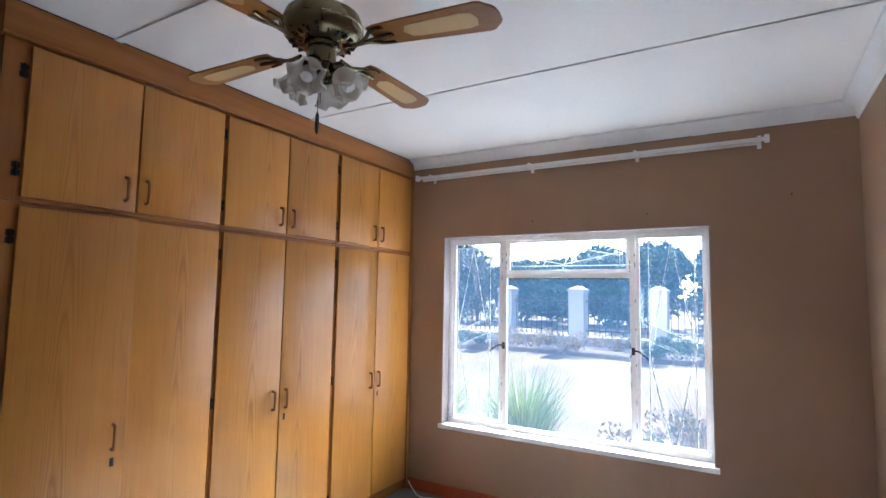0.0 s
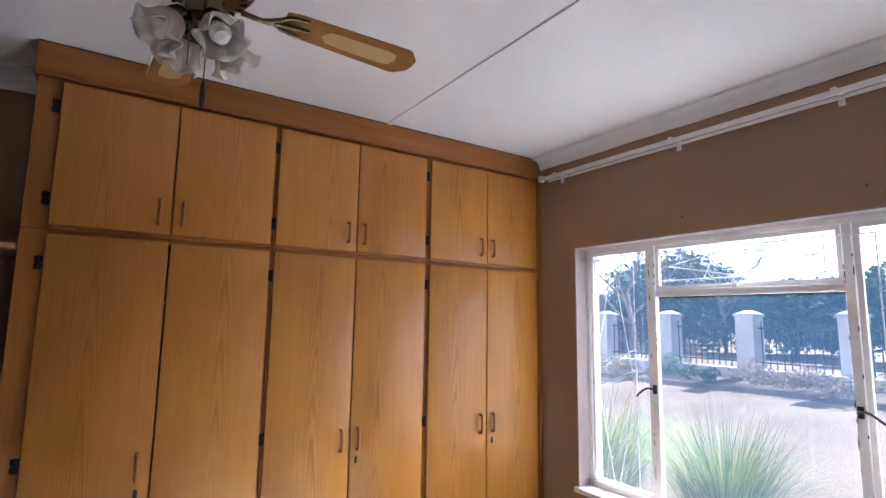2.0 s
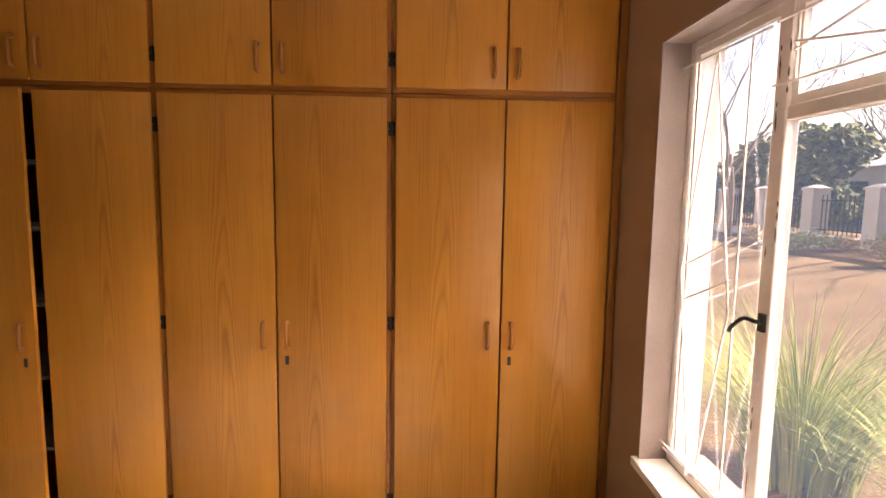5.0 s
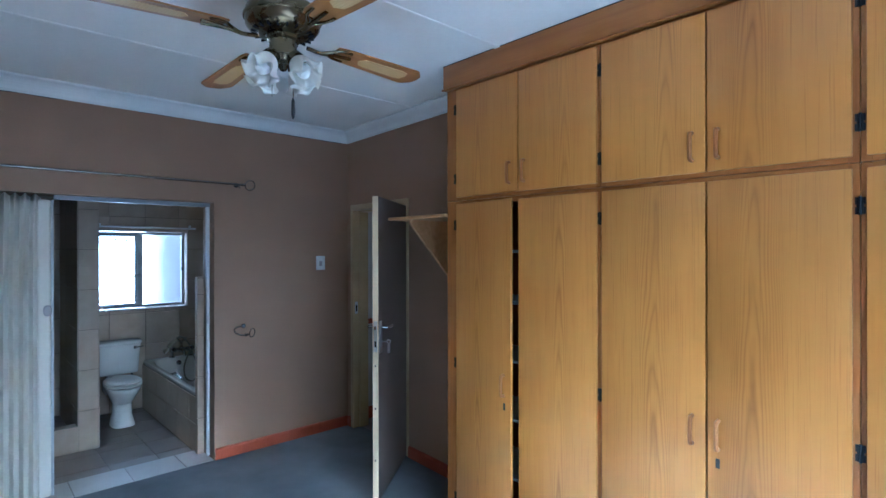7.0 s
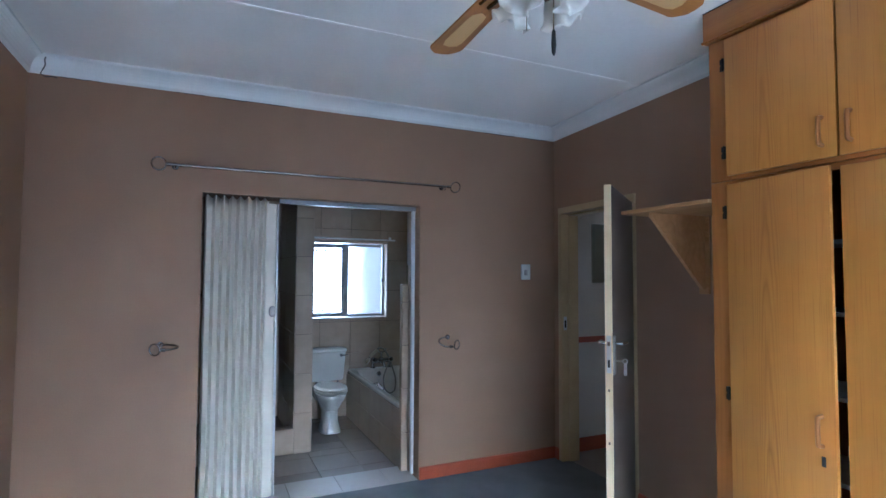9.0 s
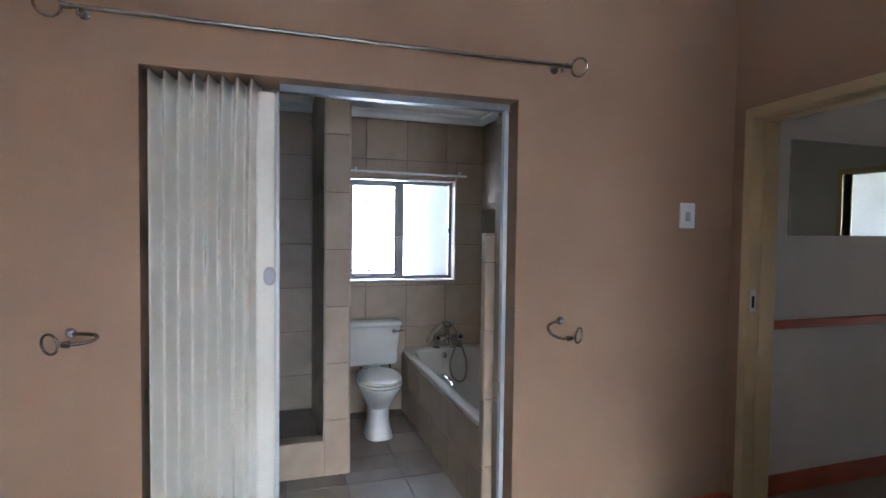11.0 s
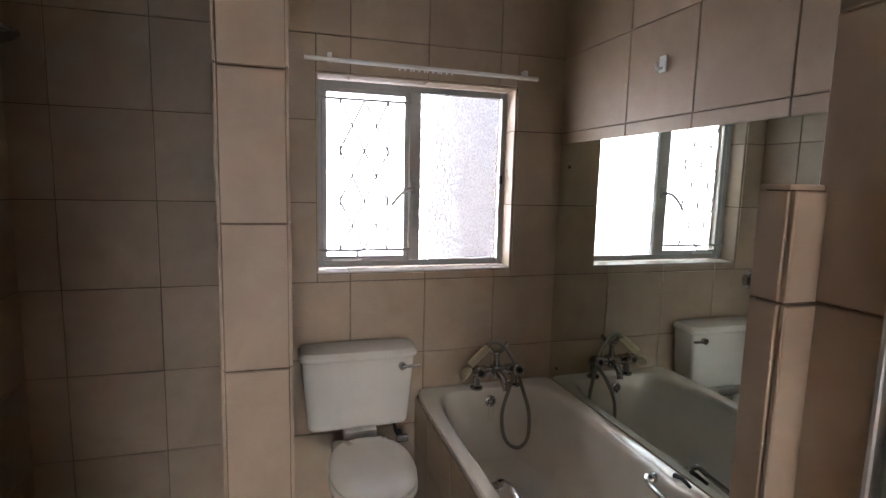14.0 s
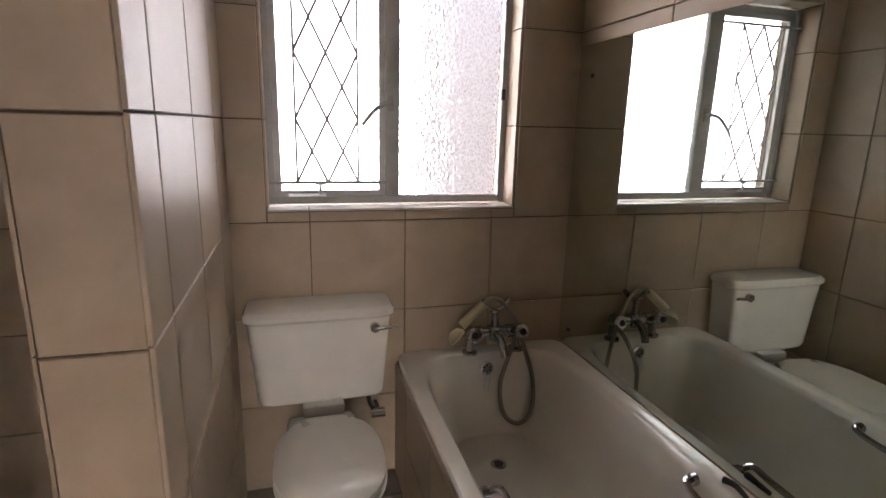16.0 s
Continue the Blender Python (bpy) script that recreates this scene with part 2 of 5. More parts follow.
KNOB_PLASTIC = plain("lilac_grey_plastic", (0.42, 0.39, 0.39), 0.4)
BLACK_IRON = plain("black_iron", (0.02, 0.02, 0.02), 0.45, 0.6)
BRASS_ANTIQUE = metal("antique_brass", (0.2, 0.16, 0.092), 0.25)
BRASS_BRIGHT = metal("bright_brass", (0.62, 0.45, 0.2), 0.22)
CHROME = metal("chrome", (0.5, 0.5, 0.51), 0.1)
STEEL = metal("brushed_steel", (0.6, 0.6, 0.6), 0.28)
DARK_STEEL = plain("dark_brushed_steel", (0.32, 0.295, 0.27), 0.24, 1.0)
ALUMINIUM = plain("aluminium_track", (0.6, 0.595, 0.59), 0.42, 0.35)
DULL_TRACK = metal("dull_track", (0.3, 0.3, 0.31), 0.45)
# Grey puts the backlit darkness of the white bars into their colour.
BACKLIT_GREY = plain("backlit_grey", (0.3, 0.29, 0.28), 0.55)
CLEAR_GLASS = glass("clear_glass")
VEILED_GLASS = glass("veiled_window_glass", veil=0.014)
SHADE_GLASS = glass("frosted_shade_glass", 0.55, (0.9, 0.86, 0.78))
SHADE_GLASS.node_tree.nodes["Principled BSDF"].inputs["Transmission Weight"].default_value = 0.38
OBSCURE_GLASS = glass("obscure_glass", 0.1, (0.97, 0.98, 0.98), 0.55)
BULB_GLASS = plain("opal_bulb", (0.82, 0.81, 0.78), 0.3)
CANE = cane("woven_cane")
CREAM_FRAME = mottled("cream_door_frame", (0.44, 0.32, 0.16), (0.52, 0.385, 0.2), 0.45, 60, 3, 0.15)
LEAF_EDGE = wood("pale_pine_edge", (0.74, 0.6, 0.38), (0.66, 0.51, 0.3), (0.48, 0.34, 0.18), 0.5)
LEAF_PAINT = mottled("dark_brown_door", (0.115, 0.078, 0.056), (0.15, 0.102, 0.074), 0.42, 90, 2, 0.1)
TILE = tile_glaze("beige_wall_tile", (0.35, 0.262, 0.178), (0.43, 0.327, 0.23), 0.46)
FLOOR_TILE = tile_glaze("beige_floor_tile", (0.19, 0.15, 0.115), (0.25, 0.2, 0.155), 0.34)
SILL_TILE = tile_glaze("pale_threshold_tile", (0.44, 0.4, 0.36), (0.5, 0.455, 0.41), 0.38)
GROUT = mottled("brown_grout", (0.1, 0.068, 0.042), (0.16, 0.11, 0.07), 0.9, 120, 9, 0.4)
PORCELAIN = plain("white_porcelain", (0.63, 0.6, 0.545), 0.1)
BATH_ENAMEL = plain("cream_bath_enamel", (0.71, 0.655, 0.565), 0.13)
SEAT_PLASTIC = plain("ivory_seat_plastic", (0.6, 0.555, 0.48), 0.3)
ACCORDION = mottled("cream_vinyl_fold", (0.70, 0.65, 0.55), (0.76, 0.71, 0.61), 0.55, 40, 2, 0.02, spec=0.15)
MIRROR, _n, _l, _b = material("mirror_silver", 0.012, 1.0)
_b.inputs["Base Color"].default_value = (0.72, 0.79, 0.75, 1)
HALL_PAINT = mottled("grey_white_hall_paint", (0.54, 0.5, 0.44), (0.62, 0.575, 0.51), 0.6, 90, 2, 0.1)
DARK_VOID = plain("dark_hole", (0.012, 0.01, 0.009), 0.9)
YELLOWED = plain("yellowed_plastic", (0.5, 0.41, 0.25), 0.35)
HOSE = metal("steel_hose", (0.27, 0.25, 0.21), 0.4)
SHELF_WHITE = plain("white_shelf_board", (0.7, 0.68, 0.63), 0.6)
RUBBER = plain("dark_rubber", (0.03, 0.028, 0.026), 0.6)


# ---- building helpers ----
def box(bm, x0, x1, y0, y1, z0, z1):
    v = [bm.verts.new((x, y, z)) for x in sorted((x0, x1)) for y in sorted((y0, y1)) for z in sorted((z0, z1))]
    for f in ((0, 1, 3, 2), (4, 6, 7, 5), (0, 4, 5, 1), (2, 3, 7, 6), (0, 2, 6, 4), (1, 5, 7, 3)):
        bm.faces.new([v[i] for i in f])
    return bm


def boxes(*dims):
    bm = bmesh.new()
    for d in dims:
        box(bm, *d)
    return bm


def rounded(bm, width, segments=2):
    bmesh.ops.bevel(bm, geom=list(bm.edges), offset=width, segments=segments, affect="EDGES", profile=0.5, clamp_overlap=True)
    return bm


def rbox(x0, x1, y0, y1, z0, z1, r=0.003, segments=2):
    return rounded(boxes((x0, x1, y0, y1, z0, z1)), r, segments)


def loft(bm, rings, cap_start=True, cap_end=True, closed=True):
    """Skin a row of rings of points."""
    vs = [[bm.verts.new(p) for p in ring] for ring in rings]
    k = len(vs[0])
    for a, b in zip(vs, vs[1:]):
        for i in range(k if closed else k - 1):
            bm.faces.new((a[i], a[(i + 1) % k], b[(i + 1) % k], b[i]))
    if cap_start:
        bm.faces.new(list(reversed(vs[0])))
    if cap_end:
        bm.faces.new(vs[-1])
    return bm


def super_ring(cx, cy, ax, ay, z, power=2.0, k=32, front=None):
    """A rounded rectangle or ellipse, level at z."""
    pts = []
    for i in range(k):
        a = 2 * math.pi * i / k
        c, s = math.cos(a), math.sin(a)
        pts.append((cx + ax * math.copysign(abs(c) ** (2 / power), c), cy + ay * math.copysign(abs(s) ** (2 / power), s), z))
    return pts


def lathe(bm, profile, k=24, m=Matrix()):
    """Turn (radius, height) pairs round the z axis, then place by m."""
    rings = [[m @ Vector((r * math.cos(2 * math.pi * i / k), r * math.sin(2 * math.pi * i / k), z)) for i in range(k)] for r, z in profile]
    return loft(bm, rings)


def tube(bm, points, radius, k=10, smooth=0, taper=1.0):
    """Sweep a round section along points, rounded off by a spline when smooth > 0."""
    p = [Vector(q) for q in points]
    if smooth:
        out = []
        for i in range(len(p) - 1):
            a, b, c, d = p[max(i - 1, 0)], p[i], p[i + 1], p[min(i + 2, len(p) - 1)]
            for s in range(smooth):
                t = s / smooth
                out.append(0.5 * (2 * b + (c - a) * t + (2 * a - 5 * b + 4 * c - d) * t * t + (3 * b - a - 3 * c + d) * t ** 3))
        p = out + [p[-1]]
    rings, up = [], None
    for i, q in enumerate(p):
        d = (p[min(i + 1, len(p) - 1)] - p[max(i - 1, 0)]).normalized()
        if up is None:
            up = d.orthogonal().normalized()
        up = (up - d * up.dot(d)).normalized()
        side = d.cross(up)
        r = radius * (1 + (taper - 1) * i / max(1, len(p) - 1))
        rings.append([q + (up * math.cos(2 * math.pi * j / k) + side * math.sin(2 * math.pi * j / k)) * r for j in range(k)])
    return loft(bm, rings)


def rod(a, b, r, k=10):
    return tube(bmesh.new(), [a, b], r, k)


def ring_path(c, u, v, r, a0=0, a1=360, k=28):
    c, u, v = Vector(c), Vector(u), Vector(v)
    return [c + (u * math.cos(radians(a0 + (a1 - a0) * i / k)) + v * math.sin(radians(a0 + (a1 - a0) * i / k))) * r for i in range(k + 1)]


def mesh_object(name, bm, mat, smooth=True):
    bmesh.ops.recalc_face_normals(bm, faces=bm.faces)
    me = bpy.data.meshes.new(name)
    bm.to_mesh(me)
    bm.free()
    me.materials.append(mat)
    if smooth:
        me.shade_smooth()
        me.set_sharp_from_angle(angle=radians(34))
    return new(name, me)


def part(name, bm, mat, parent, label=""):
    ob = mesh_object(name, bm, mat)
    ob.parent = parent
    ob.matrix_parent_inverse = parent.matrix_world.inverted() if parent.type == "EMPTY" else Matrix()
    if label:
        tagged(ob, label)
    return ob


def thing(name, at, label, category, group=""):
    e = new(name)
    e.location = at
    e.matrix_world = Matrix.Translation(at)
    e.empty_display_size = 0.1
    return tagged(e, label, category, group)


def single(name, bm, mat, label, category, group=""):
    return tagged(mesh_object(name, bm, mat), label, category, group)


def structure(name, bm, mat, label):
    return tagged(mesh_object(name, bm, mat, False), label, "", "", "structure")


# ---- bedroom shell ----
XB = -4.915          # bedroom face of the bathroom wall
YS = -3.10           # south wall face
CEIL = 2.775
COVE = 2.675
WIN = (-2.312, -0.315, 0.545, 2.095)      # bedroom window opening: y, y, z, z
JAMB = (-2.168, -0.664)                   # bathroom opening: y, y
BACK = pose(XB, 0.572, 0, 0, 0, -3.6)     # back wall: runs slightly out of square

floor = structure("floor", boxes((XB, 0, YS, 0.64, -0.12, 0)), CARPET, "grey low-pile carpet over the bedroom floor")
ceiling = structure("ceiling", boxes((XB - 0.05, 0.1, YS - 0.05, 0.75, CEIL, CEIL + 0.06)), CEILING_PAINT, "white painted ceiling boards with cover strips")
for x in (-3.785, -2.52, -1.255):
    structure("ceiling_strip", rounded(boxes((x - 0.02, x + 0.02, YS + 0.06, 0.5 if x < -3 else 0.02, CEIL - 0.007, CEIL)), 0.003, 1), CEILING_PAINT, "thin white cover strip along a ceiling joint")

y0, y1, z0, z1 = WIN
wall_window = structure("wall_east", boxes((0, 0.22, YS - 0.2, y0, -0.4, 2.9), (0, 0.22, y1, 0.8, -0.4, 2.9), (0, 0.22, y0, y1, -0.4, z0), (0, 0.22, y0, y1, z1, 2.9)), WALL_PAINT, "brown painted window wall")
structure("wall_south", boxes((XB - 0.13, 0, YS - 0.2, YS, -0.2, 2.9)), WALL_PAINT, "brown painted plaster wall")
j0, j1 = JAMB
JTOP = 2.045
WB = XB - 0.215
structure("wall_west", boxes((WB, XB, YS, j0, -0.2, 2.9), (WB, XB, j1, 0.72, -0.2, 2.9), (WB, XB, j0, j1, JTOP, 2.9)), WALL_PAINT, "brown painted wall with the bathroom opening")

# back wall with the passage door, in its own axes: u along the wall, v outwards
DU = (0.13, 0.955)
DTOP = 2.035
back = boxes((-0.06, DU[0] - 0.03, 0, 0.13, -0.1, 2.9), (DU[1] + 0.03, 5.1, 0, 0.13, -0.1, 2.9), (DU[0] - 0.03, DU[1] + 0.03, 0, 0.13, DTOP + 0.03, 2.9))
structure("wall_north", back, WALL_PAINT, "brown painted wall with the passage doorway").matrix_world = BACK


def cove_profile(k=6, w=0.085, h=0.1):
    pts = [(0, 0), (0.006, 0), (0.012, 0.012)]
    for i in range(k + 1):
        a = radians(90 * i / k)
        pts.append((0.014 + (w - 0.026) * (1 - math.cos(a)), 0.014 + (h - 0.026) * math.sin(a)))
    return pts + [(w - 0.004, h - 0.012), (w, h - 0.004), (w, h), (0, h)]


def cornice(name, a, b, out, z, label, mat=CORNICE_PAINT, w=0.085, h=0.1):
    """A cove moulding from a to b on a wall, hollow towards out."""
    a, b, out = Vector((*a, z)), Vector((*b, z)), Vector((*out, 0)).normalized()
    bm = loft(bmesh.new(), [[q + out * u + Vector((0, 0, v)) for u, v in cove_profile(w=w, h=h)] for q in (a, b)])
    return structure(name, bm, mat, label)


LC = "white plaster cove cornice under the ceiling"
cornice("cornice", (0, YS), (0, 0.0), (-1, 0), COVE + 0.02, LC, h=0.08)
cornice("cornice", (XB, YS), (XB, 0.56), (1, 0), COVE, LC)
cornice("cornice", (XB, YS), (0, YS), (0, 1), COVE, LC)
bk = BACK.to_3x3()
p0, p1 = BACK @ Vector((0.0, 0, 0)), BACK @ Vector((1.985, 0, 0))
cornice("cornice", (p0.x, p0.y), (p1.x, p1.y), tuple((bk @ Vector((0, -1, 0)))[:2]), COVE, LC)


def skirting(name, a, b, out, m=None):
    a, b, out = Vector((*a, 0.001)), Vector((*b, 0.001)), Vector((*out, 0))
    prof = [(0, 0), (0.016, 0), (0.016, 0.075), (0.010, 0.088), (0, 0.09)]
    ob = structure(name, loft(bmesh.new(), [[q + out * u + Vector((0, 0, v)) for u, v in prof] for q in (a, b)]), SKIRTING_PAINT, "oxide-red stained timber skirting board")
    if m:
        ob.matrix_world = m


skirting("baseboard", (XB, j1 + 0.004), (XB, 0.565), (1, 0))
skirting("baseboard", (XB, YS + 0.02), (XB, j0 - 0.004), (1, 0))
skirting("baseboard", (0.02, 0), (DU[0] - 0.055, 0), (0, -1), BACK)
skirting("baseboard", (DU[1] + 0.055, 0), (1.97, 0), (0, -1), BACK)
skirting("baseboard", (0, YS + 0.02), (0, 0.0), (-1, 0))
skirting("baseboard", (XB + 0.02, YS), (-0.02, YS), (0, 1))

# ---- bedroom window ----
FX = 0.105           # plane of the steel frame
window = tagged(new("window_1"), "white steel casement window with a top vent and chipped paint", "", "", "structure")


def wbar(name, *d, mat=WHITE_ENAMEL, r=0.003, parent=window, label=""):
    return part(name, rbox(*d, r=r, segments=1), mat, parent, label)


M1, M2, TR = -0.822, -1.808, 1.775
wbar("window_frame", FX, FX + 0.035, y0, y0 + 0.035, z0 + 0.022, z1)
wbar("window_frame", FX, FX + 0.035, y1 - 0.035, y1, z0 + 0.022, z1)
wbar("window_frame", FX + 0.001, FX + 0.034, y0 + 0.035, y1 - 0.035, z1 - 0.035, z1)
wbar("window_frame", FX + 0.001, FX + 0.034, y0 + 0.035, y1 - 0.035, z0 + 0.022, z0 + 0.055)
for m in (M1, M2):
    wbar("mullion", FX - 0.004, FX + 0.036, m - 0.021, m + 0.021, z0 + 0.055, z1 - 0.035, label="white mullion with chipped paint")
wbar("transom", FX - 0.003, FX + 0.035, M2 + 0.021, M1 - 0.021, TR - 0.019, TR + 0.019)


def sash(ya, yb, za, zb, x=FX + 0.006, w=0.024):
    s = part("sash", boxes((x, x + 0.02, ya, ya + w, za, zb), (x, x + 0.02, yb - w, yb, za, zb), (x, x + 0.02, ya + w, yb - w, za, za + w), (x, x + 0.02, ya + w, yb - w, zb - w, zb)), WHITE_ENAMEL, window)
    p = part("pane", boxes((x + 0.008, x + 0.012, ya + w - 0.004, yb - w + 0.004, za + w - 0.004, zb - w + 0.004)), VEILED_GLASS, s, "clear glass pane")
    p.visible_shadow = False
    return s


sash(M1 + 0.021, y1 - 0.035, z0 + 0.055, z1 - 0.035)
sash(y0 + 0.035, M2 - 0.021, z0 + 0.055, z1 - 0.035)
sash(M2 + 0.021, M1 - 0.021, TR + 0.019, z1 - 0.035)
pane = part("pane", boxes((FX + 0.014, FX + 0.018, M2 + 0.012, M1 - 0.012, z0 + 0.045, TR - 0.01)), VEILED_GLASS, window, "large fixed clear glass pane")
pane.visible_shadow = False
rng = random.Random(4)
for m in (M1, M2):
    for i in range(16):
        zc, h = rng.uniform(0.65, 1.95), rng.uniform(0.012, 0.07)
        e = m + rng.choice((-0.0195, 0.0165)) + rng.uniform(-0.001, 0.001)
        part("paint_chip", loft(bmesh.new(), [[(x, e, zc), (x, e + rng.uniform(0.002, 0.006), zc + h * 0.3), (x, e + rng.uniform(0.001, 0.004), zc + h), (x, e - 0.001, zc + h * 0.6)] for x in (FX - 0.0035, FX - 0.005)]), CHIPPED, window, "dark chip in the white paint")


def casement_handle(y, z, s, x=FX, parent=window, mat=BLACK_IRON):
    b = bmesh.new()
    box(b, x - 0.014, x - 0.003, y - 0.011, y + 0.011, z - 0.025, z + 0.025)
    tube(b, [(x - 0.012, y, z), (x - 0.03, y, z + 0.004), (x - 0.035, y + s * 0.04, z + 0.003), (x - 0.036, y + s * 0.085, z - 0.028), (x - 0.036, y + s * 0.105, z - 0.05)], 0.007, 8, 4, 0.8)
    part("casement_handle", b, mat, parent, "dark iron casement handle")


casement_handle(M1, 1.22, 1)
casement_handle(M2, 1.24, -1)


def stay(y, z, s, length=0.2, x=FX, parent=window):
    b = boxes((x - 0.012, x - 0.002, y - 0.012, y + 0.012, z, z + 0.014))
    tube(b, [(x - 0.012, y, z + 0.012), (x - 0.016, y + s * length, z + 0.01)], 0.005, 6)
    tube(b, [(x - 0.016, y, z), (x - 0.016, y, z + 0.04)], 0.006, 8)
    part("window_stay", b, STEEL, parent, "small worn metal window stay")


stay(-0.5, z0 + 0.057, 1)
stay(-2.08, z0 + 0.057, -1)
stay(-1.31, TR + 0.018, 1, 0.09)

reveal = boxes((0.001, FX, y1 - 0.008, y1 + 0.0005, z0, z1), (0.001, FX, y0 - 0.0005, y0 + 0.008, z0, z1), (0.001, FX, y0 + 0.008, y1 - 0.008, z1 - 0.008, z1 + 0.0005))
structure("window_reveal", reveal, REVEAL_PAINT, "pale painted plaster reveal round the window")
structure("window_sill", rounded(boxes((-0.022, FX + 0.001, y0 - 0.02, y1 + 0.02, z0 - 0.012, z0 + 0.022)), 0.005), WHITE_ENAMEL, "white painted window sill with a worn edge")
structure("outer_reveal", boxes((FX + 0.036, 0.224, y1 - 0.012, y1 + 0.001, z0, z1), (FX + 0.036, 0.224, y0 - 0.001, y0 + 0.012, z0, z1), (FX + 0.036, 0.224, y0 + 0.012, y1 - 0.012, z1 - 0.012, z1 + 0.001)), CORNICE_PAINT, "white outer plaster reveal")
structure("outer_sill", boxes((FX + 0.036, 0.27, y0 - 0.02, y1 + 0.02, z0 - 0.02, z0 + 0.02)), REVEAL_PAINT, "painted outer sill")

BX = FX - 0.03       # plane of the burglar bars
bars = thing("burglar_bars", (BX, (y0 + y1) / 2, z0), "white painted steel burglar bars in a zigzag pattern", "burglar bars")


def bar(*pts, x=BX, r=0.0034):
    part("bar", tube(bmesh.new(), [(x, y, z) for y, z in pts], r, 7), WHITE_ENAMEL, bars)


for c, s in (((M1 + y1) / 2 + 0.003, 1), ((M2 + y0) / 2 - 0.003, -1)):
    w = 0.145
    bar((c - 0.235, 2.0), (c + 0.235, 2.0))
    bar((c - 0.235, 0.645), (c + 0.235, 0.645))
    bar((c + s * w, 2.0), (c + s * w, 0.645))
    bar((c - s * w, 2.0), (c - s * w, 0.645), x=BX + 0.008)
    bar((c, 1.995), (c + s * w, 1.3), (c + s * 0.02, 0.65), x=BX - 0.008)
    bar((c, 1.995), (c - s * w, 1.22), (c - s * 0.02, 0.65), x=BX - 0.008)
    bar((c + s * w, 1.32), (c - s * w, 1.44))
    bar((c + s * w, 1.2), (c - s * w, 1.32))
vy0, vy1, vz0, vz1 = M2 + 0.05, M1 - 0.05, TR + 0.07, z1 - 0.09
mid = (vy0 + vy1) / 2
bar((vy0 - 0.05, vz1), (vy1 + 0.05, vz1))
bar((vy0 - 0.05, vz0), (vy1 + 0.05, vz0))
bar((vy0 + 0.03, vz0), (vy0 + 0.03, vz1))
bar((vy1 - 0.03, vz0), (vy1 - 0.03, vz1))
bar((vy0 + 0.03, vz1 - 0.09), (mid, vz1 - 0.01), (vy1 - 0.03, vz1 - 0.09), x=BX - 0.008)
bar((vy0 + 0.03, vz0 + 0.09), (mid, vz0 + 0.01), (vy1 - 0.03, vz0 + 0.09), x=BX - 0.008)
bar((mid - 0.08, vz1), (mid, vz0), x=BX + 0.008)
bar((mid + 0.08, vz1), (mid + 0.16, vz0), x=BX + 0.008)

rail = thing("curtain_rail", (-0.06, -1.37, 2.6), "white painted double curtain rail flaking on its brackets", "curtain rail")
part("rail", rbox(-0.088, -0.066, -2.63, -0.1, 2.588, 2.612, 0.004), WHITE_ENAMEL, rail)
part("rail", rbox(-0.05, -0.034, -2.6, -0.12, 2.577, 2.593, 0.004), WHITE_ENAMEL, rail)
for y in (-2.6, -1.87, -1.1, -0.22):
    part("bracket", boxes((-0.092, -0.0, y - 0.01, y + 0.01, 2.612, 2.62), (-0.092, -0.086, y - 0.01, y + 0.01, 2.585, 2.612), (-0.006, 0, y - 0.012, y + 0.012, 2.56, 2.612)), WHITE_ENAMEL, rail)
for y in (-2.64, -0.09):
    part("end_cap", rbox(-0.096, -0.058, y - 0.014, y + 0.014, 2.578, 2.624, 0.004), WHITE_ENAMEL, rail)
for (y, z) in ((-1.1, 2.185), (-1.93, 2.19), (-2.76, 2.26)):
    single("nail_hole", rbox(-0.004, 0.001, y - 0.006, y + 0.006, z - 0.006, z + 0.006, 0.002), CHIPPED, "small dark nail hole in the brown wall", "nail hole", "nail holes over the window")


def crack(name, a, b, out, z, rng, label="dark ragged gap between cornice and wall"):
    """A broken, wandering dark gap under the cornice."""
    a, b, out = Vector(a), Vector(b), Vector(out)
    length, t = (b - a).length, 0.0
    while t < length:
        run = rng.uniform(0.12, 0.5)
        pts = []
        for k in range(7):
            q = a + (b - a) * min(1, (t + run * k / 6) / length)
            pts.append((q.x + out.x * 0.002, q.y + out.y * 0.002, z + rng.uniform(-0.004, 0.003)))
        if rng.random() < 0.75:
            structure(name, tube(bmesh.new(), pts, rng.uniform(0.0015, 0.0038), 5), CHIPPED, label)
        t += run + rng.uniform(0.0, 0.12)


crng = random.Random(8)
crack("plaster_gap", (XB, -2.95, 0), (XB, 0.5, 0), (1, 0, 0), COVE, crng)
crack("plaster_gap", (0, -2.95, 0), (0, -0.05, 0), (-1, 0, 0), COVE + 0.02, crng)

# a crack across the cornice near the corner of the bathroom wall
for pts in ([(0.062, -3.0, 2.772), (0.048, -3.012, 2.748), (0.03, -3.014, 2.722), (0.014, -3.03, 2.695), (0.006, -3.04, 2.676)], [(0.006, -3.04, 2.676), (0.004, -3.015, 2.662), (0.004, -2.985, 2.668), (0.004, -2.96, 2.664)]):
    structure("cornice_crack", tube(bmesh.new(), [(XB + x, y, z) for x, y, z in pts], 0.0032, 6, 4), CHIPPED, "dark crack running across the plaster cornice")

# ---- wardrobe ----
CL, CR = -2.94, -0.004      # ends of the wardrobe
FRONT = 0.018               # face of its frame; the doors lie 18 mm proud
UZ, LZ = (1.978, 2.608), (0.085, 1.938)


